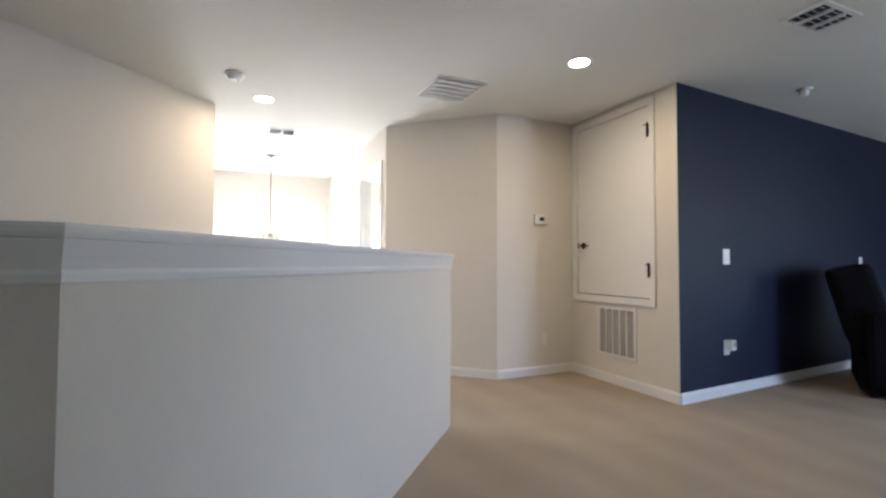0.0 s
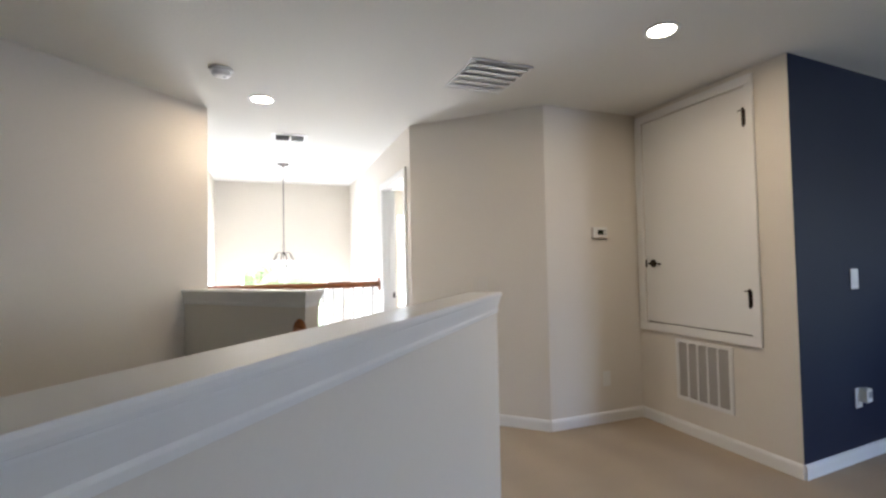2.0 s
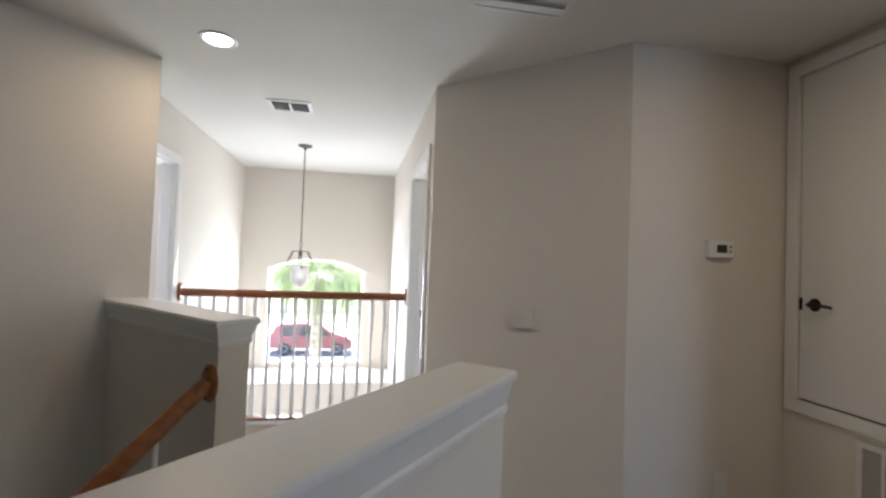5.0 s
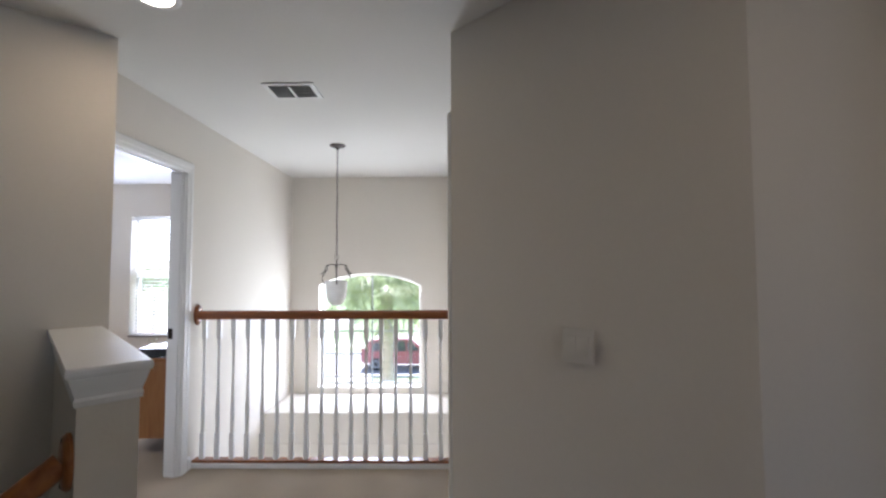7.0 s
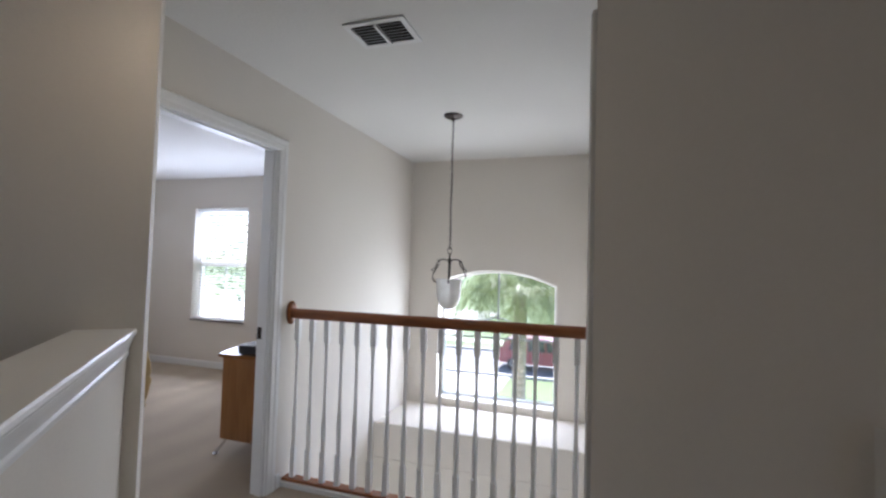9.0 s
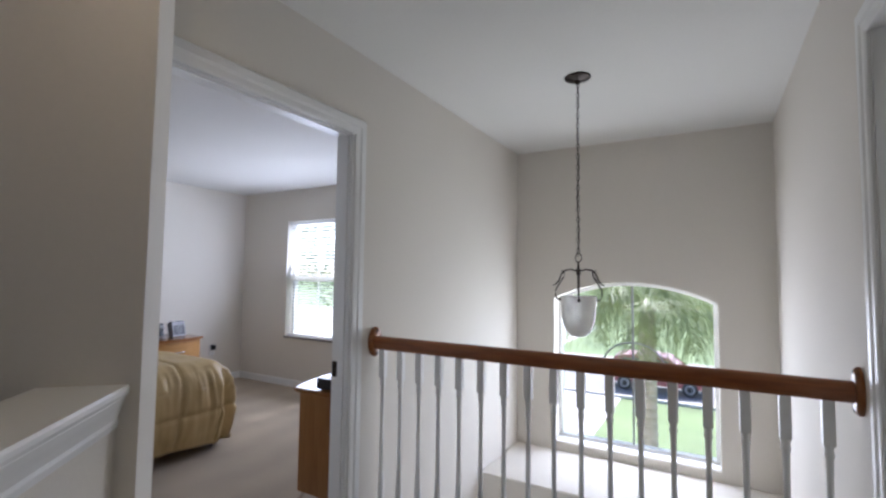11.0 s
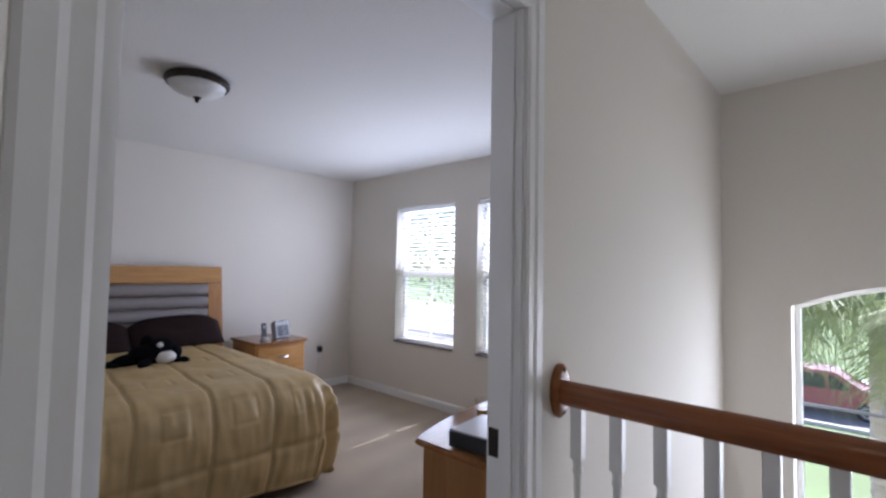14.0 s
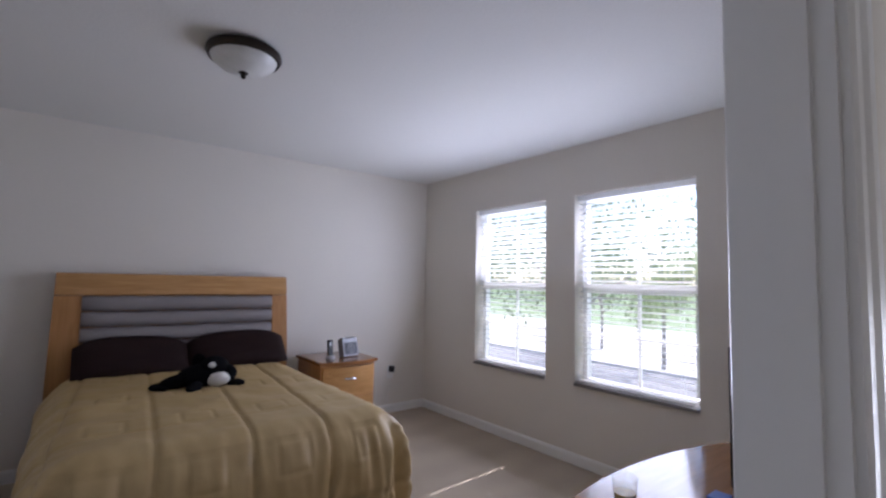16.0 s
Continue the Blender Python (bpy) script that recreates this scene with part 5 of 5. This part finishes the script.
part("drink", lathe(bmesh.new(), [(0, 0.7235), (0.0252, 0.7235), (0.0295, 0.768), (0, 0.768)], 20, (GX, GY, 0)), JUICE, gl, "amber drink", True)
tv = thing("television", "thin black flat television standing on the dresser", "television")
tm = Matrix.Translation((-0.470, 7.80, 0.7185)) @ Matrix.Rotation(radians(-15), 4, "Z")
add(tv, tm, "foot", B(-0.09, 0.09, -0.14, 0.14, 0.0, 0.012, 0.004), BLACKP)
add(tv, tm, "neck", B(-0.015, 0.015, -0.04, 0.04, 0.012, 0.06), BLACKP)
add(tv, tm, "panel", B(-0.022, 0.022, -0.33, 0.33, 0.045, 0.455, 0.006), BLACKP)
add(tv, tm, "screen", B(-0.0235, -0.0222, -0.312, 0.312, 0.063, 0.437), SCREEN)
bb = thing("blue_box", "small blue card box on the dresser", "box")
part("carton", B(-0.60, -0.555, 7.38, 7.44, 0.7185, 0.760, 0.002), BLUEBOX, bb)

# ---- outside ----
GZ = -3.9
solid("ground", B(-400, 400, 9.3, 700, GZ - 0.2, GZ), LAWN, "sunlit green lawn", "lawn", "structure")
solid("ground_house", B(-30, 30, -40, 9.3, GZ - 0.2, GZ - 0.002), LAWN, "lawn round the house", "lawn", "structure")
solid("road", B(-300, 300, 27.0, 33.4, GZ, GZ + 0.012), ROADM, "pale sunlit asphalt street", "road", "structure")
solid("pavement", B(-300, -2.21, 22.8, 24.1, GZ, GZ + 0.03), CONC, "concrete pavement along the street", "pavement", "structure")
solid("pavement", B(-300, 300, 36.4, 37.7, GZ, GZ + 0.03), CONC, "concrete pavement across the street", "pavement", "structure")
solid("kerb", B(-300, 300, 26.8, 27.0, GZ, GZ + 0.13, 0.02), CONC, "concrete kerb", "kerb", "structure")
solid("kerb", B(-300, 300, 33.4, 33.6, GZ, GZ + 0.13, 0.02), CONC, "concrete kerb", "kerb", "structure")
# these two pale slabs are added to imitate glare behind the blinds
solid("driveway", B(-60, -9, 33.6, 60, GZ, GZ + 0.022), CONC, "pale concrete added across the street to whiten the window view", "driveway", "structure")
solid("driveway", B(-60, -10.61, 24.1, 26.8, GZ, GZ + 0.022), CONC, "pale concrete added along the street to whiten the window view", "driveway", "structure")
solid("driveway", B(-60, -13.6, 15.5, 22.79, GZ, GZ + 0.022), CONC, "pale concrete driveway of the neighbouring house", "driveway", "structure")
solid("driveway", B(-10.6, -2.2, 9.4, 26.8, GZ, GZ + 0.022), CONC, "pale concrete driveway", "driveway", "structure")


def frond(bm, base, az, el, length, droop, n=34):
    """One arching palm leaf with hanging leaflets."""
    p = Vector(base)
    e = el
    step = length / n
    for i in range(n):
        d = Vector((math.cos(az) * math.cos(e), math.sin(az) * math.cos(e), math.sin(e)))
        q = p + d * step
        side = Vector((-math.sin(az), math.cos(az), 0))
        w = 0.013 * (1 - i / n) + 0.004
        vs = [bm.verts.new(v) for v in (p - side * w, p + side * w, q + side * w * 0.9, q - side * w * 0.9)]
        bm.faces.new(vs)
        if i > 3:
            ll = 0.55 * math.sin(math.pi * min(1, (i / n) * 0.9 + 0.12)) + 0.12
            for sgn in (-1, 1, -1, 1):
                out = (side * sgn * random.uniform(0.4, 1.0) + d * random.uniform(0.3, 0.8) + Vector((0, 0, random.uniform(-0.45, 0.30)))).normalized()
                tip = p + out * ll * random.uniform(0.55, 0.95) + Vector((0, 0, -ll * random.uniform(0.20, 0.85)))
                mid = p + out * ll * 0.45 + Vector((0, 0, -ll * 0.06))
                ww = d * 0.0042
                a = [bm.verts.new(v) for v in (p - ww, p + ww, mid + ww * 1.2, mid - ww * 1.2)]
                bm.faces.new(a)
                t = bm.verts.new(tip)
                bm.faces.new((a[3], a[2], t))
        p = q
        e -= droop / n


def palm(x, y, top, n, length, label, seed):
    random.seed(seed)
    r = thing("palm_tree", label, "palm tree", "palms in the front garden")
    bm = bmesh.new()
    prof = []
    z = 0.0
    while z < top - GZ:
        k = 0.125 - 0.03 * z / (top - GZ)
        prof += [(k, z), (k * 1.10, z + 0.02), (k, z + 0.05)]
        z += 0.11
    lathe(bm, prof, 14, (x, y, GZ))
    part("trunk", bm, BARK, r, "ringed grey trunk", True)
    bm = bmesh.new()
    for i in range(n):
        az = 2 * math.pi * i / n * 2.618 + random.uniform(-0.2, 0.2)
        frond(bm, (x, y, top - 0.05 + 0.1 * random.random()), az, radians(random.uniform(12, 78)), length * random.uniform(0.8, 1.1), radians(random.uniform(95, 150)))
    part("crown", bm, FROND, r, "drooping green fronds")
    return r


palm(0.60, 11.4, 1.02, 24, 1.25, "queen palm with drooping fronds close to the window", 3)
palm(-3.6, 14.6, 1.5, 22, 1.9, "queen palm on the front lawn", 5)
palm(3.4, 18.5, 2.0, 22, 2.0, "queen palm on the front lawn", 8)


def tree(x, y, h, rad, label, seed, leaves=2600):
    random.seed(seed)
    r = thing("tree", label, "tree", "street trees")
    bm = bmesh.new()
    tube(bm, [(x, y, GZ), (x + 0.05, y, GZ + h * 0.25), (x - 0.06, y + 0.05, GZ + h * 0.5), (x, y, GZ + h * 0.8)], 0.16, 10, 0.04)
    for k in range(7):
        a = k * 2.4
        z0 = GZ + h * (0.32 + 0.05 * k)
        tube(bm, [(x, y, z0), (x + 0.5 * rad * math.cos(a), y + 0.5 * rad * math.sin(a), z0 + h * 0.13), (x + 0.85 * rad * math.cos(a), y + 0.85 * rad * math.sin(a), z0 + h * 0.2)], 0.06, 6, 0.015)
    part("trunk", bm, BARK, r, "", True)
    bm = bmesh.new()
    clumps = [(Vector((x + rad * random.uniform(-0.8, 0.8), y + rad * random.uniform(-0.8, 0.8), GZ + h * random.uniform(0.42, 0.95))), rad * random.uniform(0.28, 0.5)) for _ in range(26)]
    for _ in range(leaves):
        c, q = random.choice(clumps)
        d = Vector((random.gauss(0, 1), random.gauss(0, 1), random.gauss(0, 0.8))).normalized() * q * random.uniform(0.5, 1.05)
        p = c + d
        s = random.uniform(0.07, 0.15)
        u = Vector((random.gauss(0, 1), random.gauss(0, 1), random.gauss(0, 1))).normalized()
        v = u.orthogonal().normalized()
        bm.faces.new([bm.verts.new(w) for w in (p - u * s, p + v * s * 0.5, p + u * s, p - v * s * 0.5)])
    part("crown", bm, LEAF, r, "loose green leafy crown")
    return r


tree(-14.5, 35.2, 13.0, 4.2, "tall green tree beyond the street", 11, 3000)
tree(-11.2, 20.5, 11.5, 4.4, "broad green garden tree beside the driveway", 12, 5200)
tree(-20.5, 35.4, 12.0, 3.8, "tall green tree beyond the street", 17, 2400)
for i, (x, y) in enumerate(((-22, 40), (-13, 44), (-5, 48), (4, 46), (12, 50), (21, 44), (-30, 46))):
    tree(x, y, 9 + (i % 3), 3.6, "large green street tree across the road", 20 + i, 1800)

car = thing("red_car", "red compact van parked at the kerb", "car")
cmx = Matrix.Translation((-1.0, 29.4, GZ + 0.012))
side = [(-2.15, 0.35), (-2.2, 0.85), (-2.1, 1.0), (-1.75, 1.60), (-0.6, 1.72), (0.55, 1.66), (1.25, 1.08), (2.05, 0.92), (2.22, 0.62), (2.2, 0.32)]
bm = prism_xz(bmesh.new(), side, -0.86, 0.86)
bmesh.ops.bevel(bm, geom=bm.edges[:], offset=0.07, segments=2, affect="EDGES")
add(car, cmx, "body", bm, CARRED, "glossy red body", True)
for s in (-1, 1):
    for pts in ([(-1.62, 1.02), (-1.45, 1.50), (-0.72, 1.56), (-0.70, 1.02)], [(-0.62, 1.02), (-0.62, 1.57), (0.20, 1.56), (0.28, 1.02)], [(0.36, 1.02), (0.29, 1.54), (0.52, 1.50), (1.02, 1.06)]):
        b2 = prism_xz(bmesh.new(), pts, -0.006, 0.006)
        add(car, cmx @ Matrix.Translation((0, 0.866 * s, 0)), "side_window", b2, CARGLASS)
    for x in (-1.35, 1.40):
        t = cmx @ Matrix.Translation((x, 0.78 * s, 0.33)) @ Matrix.Rotation(radians(90), 4, "X")
        wb = lathe(bmesh.new(), [(0.20, -0.10), (0.31, -0.10), (0.33, -0.07), (0.33, 0.07), (0.31, 0.10), (0.20, 0.10)], 28)
        wl = add(car, t, "wheel", wb, RUBBER, "", True)
        rb = lathe(bmesh.new(), [(0, -0.09), (0.205, -0.105), (0.205, 0.105), (0, 0.09)], 24)
        bmesh.ops.transform(rb, matrix=t, verts=rb.verts)
        part("rim", rb, ALU, wl, "silver rim")
    add(car, cmx, "headlight", B(2.08, 2.20, 0.62 * s - 0.14, 0.62 * s + 0.14, 0.70, 0.86, 0.03), PLASTIC)
    add(car, cmx, "tail_light", B(-2.18, -2.06, 0.72 * s - 0.08, 0.72 * s + 0.08, 0.85, 1.15, 0.02), CARRED)
add(car, cmx, "windscreen", B(0.80, 0.84, -0.68, 0.68, 1.08, 1.12), CARGLASS)
